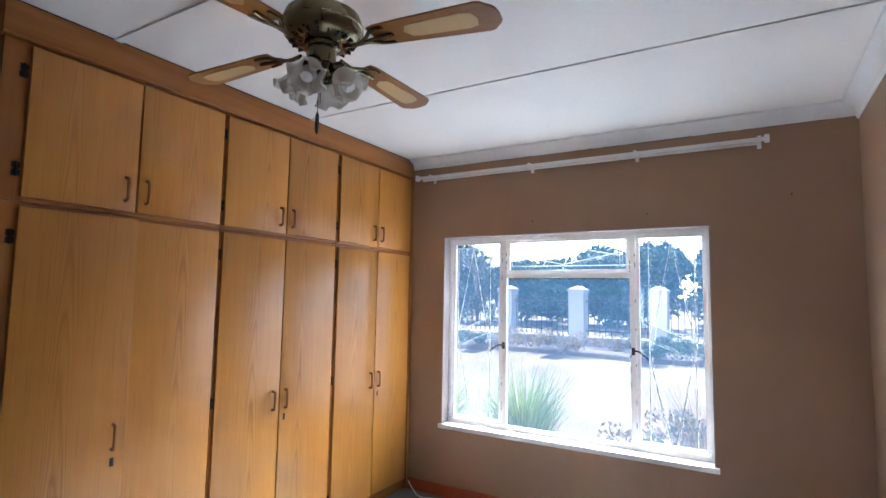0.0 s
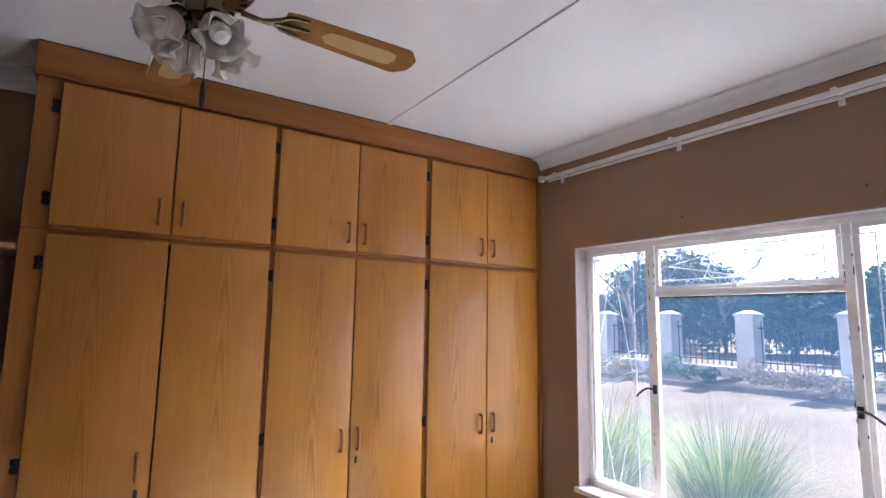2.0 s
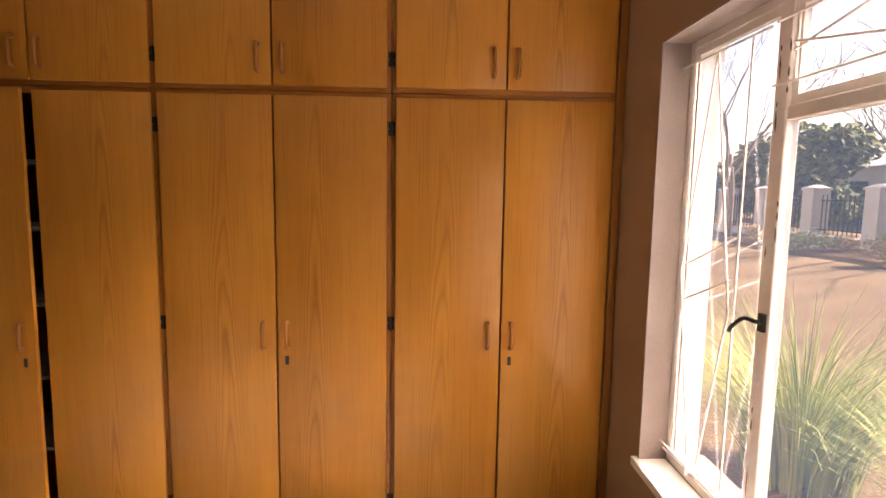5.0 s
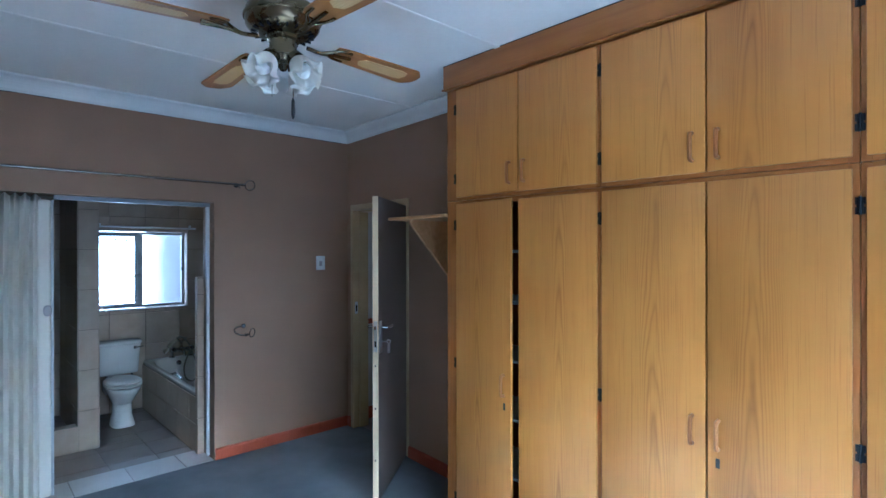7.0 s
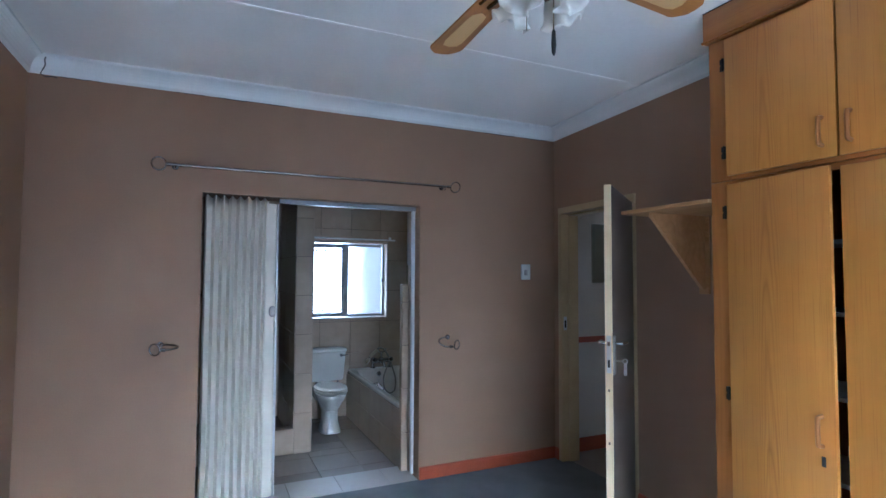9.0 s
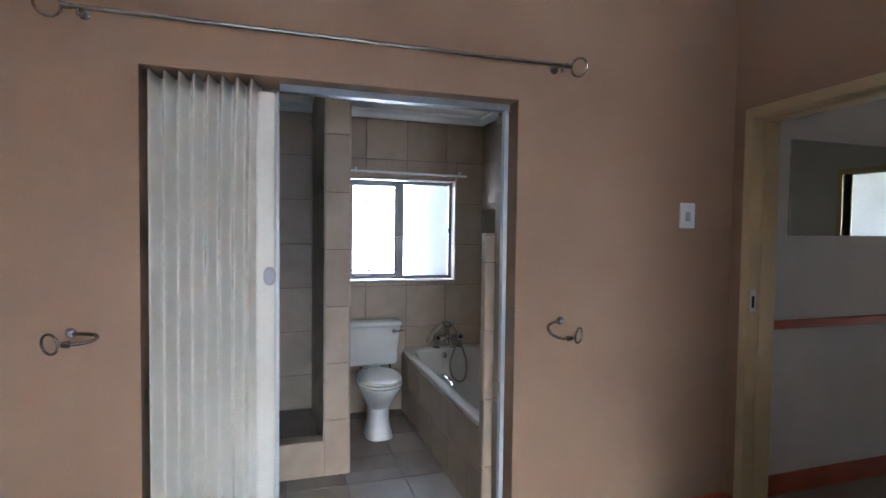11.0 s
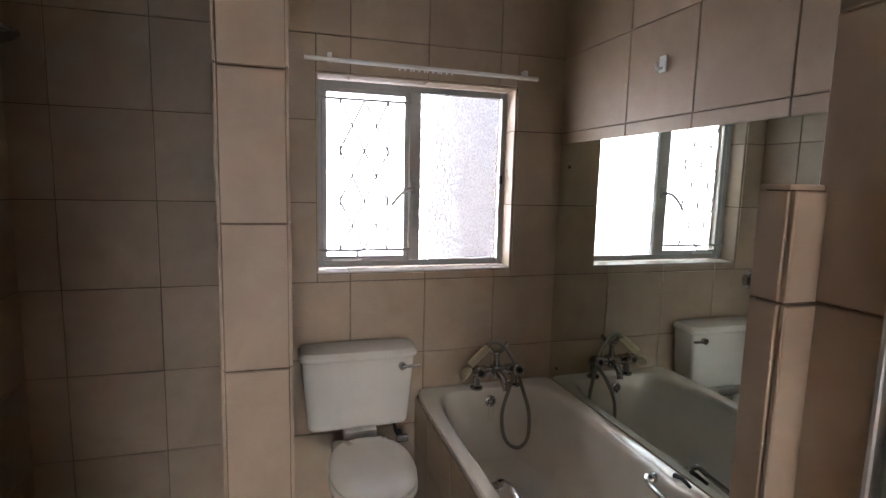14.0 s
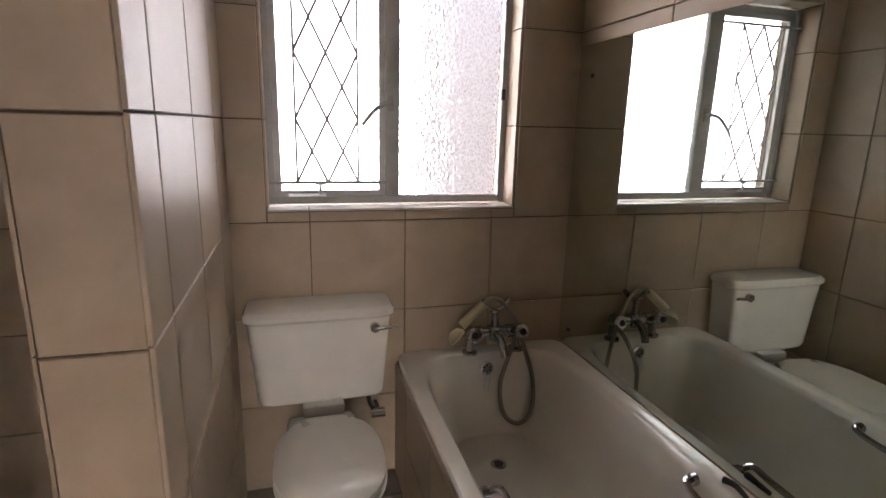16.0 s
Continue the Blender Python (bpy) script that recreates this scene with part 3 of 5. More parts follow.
def bow_handle(x, z, y, parent, h=0.055):
    pts = [(x, y + 0.002, z - h), (x, y - 0.016, z - h + 0.003), (x, y - 0.024, z - h + 0.014), (x, y - 0.024, z + h - 0.014), (x, y - 0.016, z + h - 0.003), (x, y + 0.002, z + h)]
    b = tube(bmesh.new(), pts, 0.0082, 10, 4)
    return part("handle", b, HANDLE_WOOD, parent, "brown stained wooden bow handle")


def hinge(x, z, parent):
    b = bmesh.new()
    for side in (-1, 1):
        for end in (-1, 1):
            box(b, *sorted((x + side * 0.003, x + side * 0.014)), FRONT - 0.004, FRONT + 0.001, *sorted((z + end * 0.004, z + end * 0.028)))
        box(b, *sorted((x + side * 0.002, x + side * 0.01)), FRONT - 0.0035, FRONT + 0.001, z - 0.004, z + 0.004)
    tube(b, [(x, FRONT - 0.005, z - 0.03), (x, FRONT - 0.005, z + 0.03)], 0.0045, 8)
    part("hinge", b, BLACK_IRON, parent, "small black butterfly hinge")


def wardrobe_door(x0, x1, z, parent, knob, keyhole=False, swing=0, hang=0, drop=0.0):
    d = part("door", rbox(x0, x1, 0, FRONT - 0.001, z[0] + drop, z[1] + drop, 0.0022), OAK, parent)
    lower = z is LZ
    hz = 0.952 if lower else 2.082
    bow_handle(knob, hz, 0, d)
    if keyhole:
        s = 0.012 if abs(knob - x0) < abs(knob - x1) else -0.012
        b = rbox(knob - 0.008 - s * 0.2, knob + 0.008 - s * 0.2, -0.0025, 0.002, 0.822, 0.86, 0.004)
        part("keyhole", b, RUBBER, d, "dark oval keyhole plate")
    if swing:
        c = Vector((hang, FRONT, 0))
        d.matrix_basis = Matrix.Translation(c) @ pose(0, 0, 0, 0, 0, swing) @ Matrix.Translation(-c)
    return d


UNITS = ((CL, -1.908, (-2.845, -2.388), (-2.379, -1.922)), (-1.908, -0.959, (-1.894, -1.441), (-1.433, -0.979)), (-0.959, CR, (-0.94, -0.495), (-0.487, -0.042)))
for i, (xa, xb, da, db) in enumerate(UNITS):
    for tier in ("lower", "upper"):
        z = LZ if tier == "lower" else UZ
        za, zb = (0.0, 1.958) if tier == "lower" else (1.958, 2.625)
        state = "ajar at one leaf" if (i == 0 and tier == "lower") else "closed"
        u = thing("wardrobe_unit" if tier == "lower" else "top_cupboard_unit", ((xa + xb) / 2, 0.25, za),
                  f"honey-oak {'two-door built-in wardrobe' if tier == 'lower' else 'two-door cupboard over the wardrobe'}, {state}", "wardrobe", f"{tier} built-in wardrobe units")
        body = boxes((xa + 0.001, xa + 0.019, FRONT + 0.02, 0.43, za + 0.001, zb - 0.001), (xb - 0.019, xb - 0.001, FRONT + 0.02, 0.43, za + 0.001, zb - 0.001),
                     (xa + 0.019, xb - 0.019, 0.42, 0.43, za + 0.001, zb - 0.001), (xa + 0.019, xb - 0.019, FRONT + 0.02, 0.42, za + 0.03, za + 0.048), (xa + 0.019, xb - 0.019, FRONT + 0.02, 0.42, zb - 0.02, zb - 0.002))
        part("carcass", body, OAK_STILE if i == 0 else SHELF_WHITE, u)
        left = (xa + 0.001, da[0] + 0.012)
        right = (db[1] - 0.012, xb - 0.001)
        for a, b in (left, right):
            part("stile", rbox(a, b, FRONT, FRONT + 0.02, za + 0.001, zb - 0.001, 0.0015, 1), OAK_STILE, u, "darker oak face frame stile")
        low, high = (z[0] + 0.01, z[1] - 0.01)
        part("rail", rbox(left[1], right[0], FRONT, FRONT + 0.02, za + 0.001, low, 0.0015, 1), OAK_RAIL, u, "darker oak face frame rail")
        part("rail", rbox(left[1], right[0], FRONT, FRONT + 0.02, high, zb - 0.001, 0.0015, 1), OAK_RAIL, u, "darker oak face frame rail")
        first = i == 0 and tier == "lower"
        if not first:
            part("stile", rbox(da[1] - 0.014, db[0] + 0.014, FRONT + 0.0005, FRONT + 0.0205, low, high, 0.0015, 1), OAK_STILE, u, "darker oak face frame stile")
        wardrobe_door(*da, z, u, da[1] - 0.05, keyhole=first, swing=-6 if first else 0, hang=da[0])
        if first:
            part("door", rbox(*db, 0, FRONT - 0.001, *z, 0.0022), OAK, u)
        else:
            wardrobe_door(*db, z, u, db[0] + 0.04, keyhole=tier == "lower")
        hz = (0.2, 1.0, 1.815) if tier == "lower" else (2.09, 2.5)
        for h in hz:
            if i:
                hinge(xa, h, u)
            else:
                hinge(xa + 0.075, h, u)
        if first:
            for h in (0.42, 0.74, 1.06, 1.38, 1.66):
                part("shelf", boxes((xa + 0.02, xb - 0.02, 0.06, 0.415, h - 0.008, h + 0.008)), SHELF_WHITE, u, "white inner shelf")
            part("lock_bolt", rbox(db[0] - 0.004, db[0] + 0.012, 0.004, 0.02, 0.86, 0.91, 0.002, 1), STEEL, u, "small pale metal lock keep")

fascia = thing("wardrobe_cornice", (-1.47, 0.0, 2.62), "oak fascia board closing the wardrobe to the ceiling", "cornice board")
part("fascia", rbox(CL - 0.012, CR, -0.004, FRONT + 0.02, 2.626, CEIL - 0.004, 0.003), OAK_RAIL, fascia)
part("fascia_return", rbox(CL - 0.012, CL + 0.006, FRONT + 0.0205, 0.43, 2.626, CEIL - 0.004, 0.003), OAK_RAIL, fascia)
part("beading", tube(bmesh.new(), [(CL - 0.014, -0.008, 2.63), (CR, -0.008, 2.63)], 0.006, 8), OAK_STILE, fascia, "thin rounded bead under the fascia")
part("scribe_strip", rbox(CR - 0.03, CR + 0.002, -0.006, FRONT, 0.0, 2.625, 0.002, 1), OAK_STILE, fascia, "narrow strip scribed to the window wall")

# Near-black strip fills the gap to paint its shade.
structure("fascia_gap_shade", boxes((CL - 0.01, CR, -0.0052, 0.02, CEIL - 0.0042, CEIL - 0.0004)), DARK_VOID, "thin near-black strip drawn as shade in the gap between fascia and ceiling")

shelf = thing("wall_shelf", (-3.2, 0.3, 1.86), "oak corner shelf on a triangular bracket beside the wardrobe", "shelf")
sb = bmesh.new()
loft(sb, [[(CL - 0.004, 0.0, z), (-3.505, -0.005, z), (-3.515, 0.02, z), (-3.515, 0.472, z), (CL - 0.004, 0.442, z)] for z in (1.868, 1.888)])
part("board", rounded(sb, 0.002, 1), SHELF_WOOD, shelf)
tb = loft(bmesh.new(), [[(x, 0.462, 1.867), (x, 0.06, 1.867), (x, 0.06, 1.845), (x, 0.44, 1.45), (x, 0.462, 1.45)] for x in (-3.36, -3.338)])
part("bracket", tb, SHELF_WOOD, shelf, "triangular oak bracket")
part("wall_batten", rbox(-3.385, -3.315, 0.4635, 0.4745, 1.42, 1.866, 0.002, 1), SHELF_WOOD, shelf, "oak batten fixed to the wall")

# ---- passage door ----
frame_1 = tagged(new("door_frame_1"), "cream painted steel door frame", "", "", "structure")
d0, d1 = DU
for nm, dims in (("jamb", (d0 - 0.05, d0, -0.014, 0.144, 0.002, DTOP)), ("jamb", (d1, d1 + 0.05, -0.014, 0.144, 0.002, DTOP)), ("head", (d0 - 0.05, d1 + 0.05, -0.0142, 0.1442, DTOP, DTOP + 0.05)),
                 ("stop", (d0, d0 + 0.014, 0.05, 0.143, 0.002, DTOP - 0.014)), ("stop", (d1 - 0.014, d1, 0.05, 0.143, 0.002, DTOP - 0.014)), ("stop", (d0, d1, 0.05, 0.1431, DTOP - 0.014, DTOP))):
    part(nm, rbox(*dims, 0.004, 2), CREAM_FRAME, frame_1)
part("strike_plate", boxes((d0 - 0.001, d0 + 0.002, 0.005, 0.035, 1.07, 1.18)), STEEL, frame_1, "steel strike plate")
part("strike_hole", boxes((d0 + 0.0005, d0 + 0.003, 0.012, 0.028, 1.09, 1.15)), DARK_VOID, frame_1, "dark latch hole")
frame_1.matrix_world = BACK

HINGE = BACK @ Vector((d1 - 0.003, -0.004, 0))
door = tagged(new("door_1"), "dark brown painted flush door standing open, pale raw edge", "", "", "structure")
DW = 0.835
part("leaf", rbox(0.002, DW - 0.004, 0.002, 0.038, 0.012, 2.022, 0.0015, 1), LEAF_PAINT, door)
part("edge", rbox(DW - 0.0038, DW, 0.0005, 0.0395, 0.012, 2.022, 0.001, 1), LEAF_EDGE, door, "pale bare wood door edge")
lock = part("lock_plate", boxes((DW - 0.001, DW + 0.002, 0.008, 0.032, 1.0, 1.2)), STEEL, door, "steel mortice lock plate")
part("latch", rbox(DW, DW + 0.012, 0.013, 0.027, 1.145, 1.17, 0.002, 1), CHROME, lock, "sprung latch")
part("bolt_hole", boxes((DW + 0.0015, DW + 0.0028, 0.014, 0.026, 1.03, 1.07)), DARK_VOID, lock, "dark bolt hole")
for s in (1, -1):
    f = 0.038 if s == 1 else 0.002
    hp = part("handle_plate", rbox(DW - 0.075, DW - 0.035, f, f + s * 0.007, 0.985, 1.195, 0.002, 1), STEEL, door, "steel handle plate")
    b = tube(bmesh.new(), [(DW - 0.055, f, 1.155), (DW - 0.055, f + s * 0.04, 1.155), (DW - 0.075, f + s * 0.05, 1.155), (DW - 0.165, f + s * 0.05, 1.15)], 0.0085, 10, 3)
    part("lever", b, CHROME, hp, "chrome lever handle")
kb = tube(bmesh.new(), [(DW - 0.055, 0.04, 1.06), (DW - 0.055, 0.085, 1.06)], 0.0035, 6)
tube(kb, ring_path((DW - 0.055, 0.095, 1.06), (0, 1, 0), (0, 0, 1), 0.012, k=14), 0.003, 6)
box(kb, DW - 0.058, DW - 0.052, 0.088, 0.104, 0.985, 1.045)
part("key", kb, STEEL, door, "keys hanging in the lock")
for z in (0.9, 0.62, 0.28):
    part("screw_mark", boxes((DW - 0.0005, DW + 0.0012, 0.014, 0.024, z, z + 0.014)), LEAF_PAINT, door, "small dent in the raw edge")
for z in (0.3, 1.75):
    part("butt_hinge", tube(bmesh.new(), [(-0.002, 0.0, z), (-0.002, 0.0, z + 0.1)], 0.008, 8), STEEL, door, "steel butt hinge")
door.matrix_world = Matrix.Translation(HINGE) @ pose(0, 0, 0, 0, 0, -52.0) @ Matrix.Translation((0, -0.02, 0))

# ---- light switch, curtain rod, holdbacks ----
sw = thing("light_switch", (XB, 0.28, 1.548), "white plastic light switch plate", "light switch")
part("plate", rbox(XB, XB + 0.009, 0.236, 0.324, 1.485, 1.612, 0.003), WHITE_PLASTIC, sw)
part("rocker", rbox(XB + 0.009, XB + 0.016, 0.264, 0.292, 1.52, 1.566, 0.003), KNOB_PLASTIC, sw, "greyed rocker of the switch")

RX, RZ = XB + 0.07, 2.196
crod = thing("curtain_rod", (RX, -1.41, RZ), "thin brushed steel curtain rod with ring finials", "curtain rod")
part("rod", rod((RX, -2.36, RZ), (RX, -0.46, RZ), 0.0085, 12), DARK_STEEL, crod)
for y, s in ((-2.36, -1), (-0.46, 1)):
    part("finial", tube(bmesh.new(), ring_path((RX, y + s * 0.058, RZ), (0, 1, 0), (0.35, 0, 0.94), 0.04), 0.0045, 8), DARK_STEEL, crod, "open steel ring finial")
    part("finial_neck", rod((RX, y - s * 0.01, RZ), (RX, y + s * 0.018, RZ), 0.011, 12), DARK_STEEL, crod)
    b = rod((XB + 0.001, y - s * 0.03, RZ), (RX, y - s * 0.03, RZ), 0.006)
    tube(b, [(XB, y - s * 0.03, RZ), (XB + 0.005, y - s * 0.03, RZ)], 0.02, 14)
    tube(b, [(RX, y - s * 0.03, RZ - 0.03), (RX, y - s * 0.03, RZ)], 0.005, 8)
    part("bracket", b, DARK_STEEL, crod)


def holdback(y, z, s, droop=1.0):
    h = thing("curtain_holdback", (XB, y, z), "steel curtain holdback arm ending in a ring", "curtain holdback", "curtain holdbacks beside the opening")
    part("rose", rod((XB, y, z), (XB + 0.006, y, z), 0.018, 14), DARK_STEEL, h)
    part("post", rod((XB + 0.004, y, z), (XB + 0.03, y - s * 0.008, z), 0.0095, 12), DARK_STEEL, h)
    arm = [(XB + 0.022, y, z), (XB + 0.03, y - s * 0.045, z), (XB + 0.055, y - s * 0.092, z - 0.012 * droop), (XB + 0.09, y - s * 0.1, z - 0.036 * droop), (XB + 0.118, y - s * 0.07, z - 0.055 * droop), (XB + 0.128, y - s * 0.03, z - 0.058 * droop)]
    part("arm", tube(bmesh.new(), arm, 0.0062, 10, 6), DARK_STEEL, h)
    part("neck", tube(bmesh.new(), [(XB + 0.127, y - s * 0.036, z - 0.058 * droop), (XB + 0.129, y - s * 0.012, z - 0.055 * droop)], 0.0125, 12, 0, 0.75), DARK_STEEL, h)
    part("ring", tube(bmesh.new(), ring_path((XB + 0.13, y + s * 0.02, z - 0.045 * droop), (-0.5, s * 0.85, 0.05), (0.1, 0, 1), 0.034), 0.0045, 8), DARK_STEEL, h)


holdback(-0.432, 1.045, 1)
holdback(-2.385, 1.083, -1, 0.3)

# ---- accordion door ----
AX = -5.028
track = tagged(new("door_track_1"), "grey aluminium track lining the bathroom opening", "", "", "structure")
part("head_track", boxes((AX - 0.024, AX + 0.024, -1.68, j1, JTOP - 0.03, JTOP - 0.001)), DULL_TRACK, track)
for a, b in ((j1 - 0.018, j1 - 0.001),):
    part("jamb_strip", rbox(AX - 0.014, AX - 0.006, a - 0.006, b, 0.012, JTOP - 0.031, 0.002, 1), ALUMINIUM, track, "scuffed aluminium jamb strip")
    part("jamb_strip", rbox(AX + 0.006, AX + 0.016, a - 0.006, b, 0.012, JTOP - 0.031, 0.002, 1), ALUMINIUM, track, "scuffed aluminium jamb strip")
    part("jamb_web", boxes((AX - 0.006, AX + 0.006, b - 0.006, b, 0.012, JTOP - 0.031)), ALUMINIUM, track, "dull channel between the strips")
    for z in (0.35, 1.02, 1.24, 1.7):
        part("screw", lathe(bmesh.new(), [(0.0045, 0.0), (0.004, 0.003), (0.0005, 0.0035)], 10, Matrix.Translation((AX - 0.0015, b - 0.006, z)) @ pose(0, 0, 0, 90, 0, 0)), RUBBER, track, "dark screw head")
fold = thing("accordion_door", (AX, -1.92, 0.02), "cream vinyl accordion door folded to one side", "folding door")
YA, YB = j0 + 0.012, -1.765
FOLDS = 8
rows, cols = 26, FOLDS * 20
fb = bmesh.new()
grid = []
for r in range(rows + 1):
    t = r / rows
    z = 0.02 + t * (JTOP - 0.042)
    line = []
    for c in range(cols + 1):
        u = c / cols
        ph = u * FOLDS * 2 * math.pi + 0.25 * noise.noise((u * 2.5, t * 0.15, 9)) - 0.6
        depth = 0.08 * (1 - 0.12 * t ** 10) * (1 + 0.14 * noise.noise((u * FOLDS * 0.8, t * 0.15, 5)))
        ridge = 0.5 + 0.5 * math.sin(ph + 0.35 * math.sin(ph))
        line.append(fb.verts.new((AX + 0.012 + depth * ridge, YA + (YB - YA) * u + 0.014 * u * t ** 8, z + 0.016 * ridge * t ** 12)))
    grid.append(line)
for a, b in zip(grid, grid[1:]):
    for i in range(cols):
        fb.faces.new((a[i], a[i + 1], b[i + 1], b[i]))
pl = part("pleats", fb, ACCORDION, fold)
pl.modifiers.new("thick", "SOLIDIFY").thickness = 0.0012
part("lead_post", rbox(AX - 0.02, AX + 0.032, YB - 0.006, YB + 0.068, 0.018, JTOP - 0.036, 0.016, 4), ACCORDION, fold, "stiff cream leading post")
part("post_strip", rbox(AX - 0.018, AX + 0.022, YB + 0.0685, YB + 0.083, 0.018, JTOP - 0.036, 0.004, 2), ALUMINIUM, fold, "metal closing strip")
kn = loft(bmesh.new(), [super_ring(0, 0, 0.024 * q, 0.037 * q, h, 2.4, 20) for q, h in ((0.7, 0), (0.72, 0.012), (0.98, 0.02), (1.0, 0.028), (0.8, 0.036), (0.35, 0.039))])
bmesh.ops.transform(kn, matrix=Matrix(((0, 0, 1, AX + 0.031), (1, 0, 0, YB + 0.045), (0, 1, 0, 1.268), (0, 0, 0, 1))), verts=kn.verts)
part("knob", kn, KNOB_PLASTIC, fold, "lilac-grey plastic pull knob")

# ---- ceiling fan ----
FC = (-2.48, -1.262)
fan = thing("ceiling_fan", (*FC, CEIL), "antique-brass ceiling fan with four oak-and-cane blades", "ceiling fan")
FM = Matrix.Translation((*FC, 0))
part("canopy", lathe(bmesh.new(), [(0.002, 2.774), (0.066, 2.774), (0.068, 2.755), (0.058, 2.715), (0.03, 2.69), (0.012, 2.687)], 28, FM), BRASS_ANTIQUE, fan)
part("downrod", rod((*FC, 2.6), (*FC, 2.7), 0.0125, 12), BRASS_ANTIQUE, fan)
part("motor_housing", lathe(bmesh.new(), [(0.01, 2.604), (0.05, 2.602), (0.105, 2.592), (0.13, 2.574), (0.137, 2.553), (0.137, 2.543), (0.143, 2.54), (0.143, 2.533), (0.137, 2.53), (0.134, 2.506), (0.12, 2.489), (0.088, 2.477), (0.05, 2.472), (0.01, 2.472)], 40, FM), BRASS_ANTIQUE, fan)
for i in range(20):
    b = boxes((0.092, 0.114, -0.0028, 0.0028, 2.4762, 2.4845))
    bmesh.ops.transform(b, matrix=FM @ pose(0, 0, 0, 0, 0, i * 18), verts=b.verts)
    part("vent_slot", b, DARK_VOID, fan, "dark slot of the motor housing")
part("switch_housing", lathe(bmesh.new(), [(0.02, 2.472), (0.062, 2.47), (0.062, 2.458), (0.05, 2.453), (0.05, 2.4), (0.056, 2.394), (0.045, 2.374), (0.02, 2.364), (0.012, 2.346), (0.002, 2.342)], 28, FM), BRASS_ANTIQUE, fan)


def blade_outline():
    pts = [(0.22, -0.046), (0.25, -0.055)]
    pts += [(0.615, -0.072), (0.632, -0.068), (0.66, -0.04), (0.668, -0.03), (0.67, 0.0)]
    return pts + [(x, -y) for x, y in reversed(pts[:-1])]


for k in range(4):
    turn = FM @ pose(0, 0, 2.476, 0, 0, 2 + 90 * k) @ pose(0, 0, 0, 0, (0, 1, 4, 4.5)[k], 0) @ pose(0, 0, 0, -6, 0, 0)
    bl = loft(bmesh.new(), [[(x, y, z) for x, y in blade_outline()] for z in (-0.0035, 0.0035)])
    blade = part("blade", rounded(bl, 0.0015, 1), BLADE_WOOD, fan, "oak fan blade with a cane inlay")
    outline = [(0.34, 0)] + [(0.36, -0.028), (0.39, -0.033), (0.56, -0.038), (0.59, -0.03), (0.6, 0), (0.59, 0.03), (0.56, 0.038), (0.39, 0.033), (0.36, 0.028)]
    inl = part("cane_inlay", loft(bmesh.new(), [[(x, y, z) for x, y in outline] for z in (-0.0052, 0.0052)]), CANE, blade, "pale woven cane inlay")
    ib = tube(bmesh.new(), [(0.1, 0, -0.018), (0.16, 0, -0.022), (0.2, 0.012, -0.012), (0.235, 0.036, -0.006), (0.285, 0.042, -0.006)], 0.008, 8, 4, 0.7)
    tube(ib, [(0.16, 0, -0.022), (0.2, -0.012, -0.012), (0.235, -0.036, -0.006), (0.285, -0.042, -0.006)], 0.008, 8, 4, 0.7)
    tube(ib, [(0.18, 0, -0.018), (0.3, 0, -0.006)], 0.007, 8)
    iron = part("blade_iron", ib, BRASS_ANTIQUE, blade, "curled brass blade iron")
    blade.matrix_basis = turn

for k in range(4):
    az = 20 + 90 * k
    arm = FM @ pose(0, 0, 0, 0, 0, az)
    ab = tube(bmesh.new(), [arm @ Vector(p) for p in ((0.028, 0, 2.39), (0.045, 0, 2.402), (0.058, 0, 2.394), (0.066, 0, 2.38))], 0.008, 8, 4)
    part("lamp_arm", ab, BRASS_ANTIQUE, fan)
    tilt = arm @ pose(0.058, 0, 2.386, 0, -36, 0)
    part("lamp_cup", lathe(bmesh.new(), [(0.004, 0.012), (0.026, 0.008), (0.032, -0.012), (0.03, -0.03)], 18, tilt), BRASS_ANTIQUE, fan)
    rings = []
    for r, z, ruffle in ((0.028, -0.018, 0), (0.036, -0.028, 0), (0.044, -0.046, 0.02), (0.048, -0.068, 0.05), (0.053, -0.086, 0.1), (0.064, -0.1, 0.17)):
        rings.append([tilt @ Vector(((r * (1 + ruffle * math.sin(6 * a))) * math.cos(a), (r * (1 + ruffle * math.sin(6 * a))) * math.sin(a), z + 0.07 * ruffle * math.sin(6 * a))) for a in (2 * math.pi * i / 48 for i in range(48))])
    sh = part("shade", loft(bmesh.new(), rings, False, False), SHADE_GLASS, fan, "frosted tulip glass shade with a ruffled rim")
    sh.modifiers.new("thick", "SOLIDIFY").thickness = 0.003
    part("bulb", lathe(bmesh.new(), [(0.011, -0.02), (0.013, -0.036), (0.024, -0.054), (0.028, -0.072), (0.02, -0.09), (0.004, -0.098)], 18, tilt), BULB_GLASS, fan, "white opal light bulb")
for dx, dy, zb, r in ((0.02, 0.03, 2.225, 0.0018), (-0.03, -0.03, 2.25, 0.0014)):
    part("pull_chain", rod((FC[0] + dx, FC[1] + dy, 2.38), (FC[0] + dx, FC[1] + dy, zb), r, 6), BRASS_ANTIQUE, fan)
    if dx > 0:
        part("chain_fob", lathe(bmesh.new(), [(0.002, 0.07), (0.006, 0.06), (0.0075, 0.02), (0.006, 0.0), (0.002, -0.01)], 10, Matrix.Translation((FC[0] + dx, FC[1] + dy, zb - 0.05))), RUBBER, fan, "dark pull fob")

# a loose cable on the floor by the window corner
cb = tube(bmesh.new(), [(-0.05, -0.04, 0.08), (-0.06, -0.1, 0.02), (-0.12, -0.2, 0.006), (-0.1, -0.34, 0.006), (-0.2, -0.45, 0.006)], 0.0045, 8, 6)
single("loose_cable", cb, WHITE_PLASTIC, "thin white cable lying by the wardrobe corner", "cable")

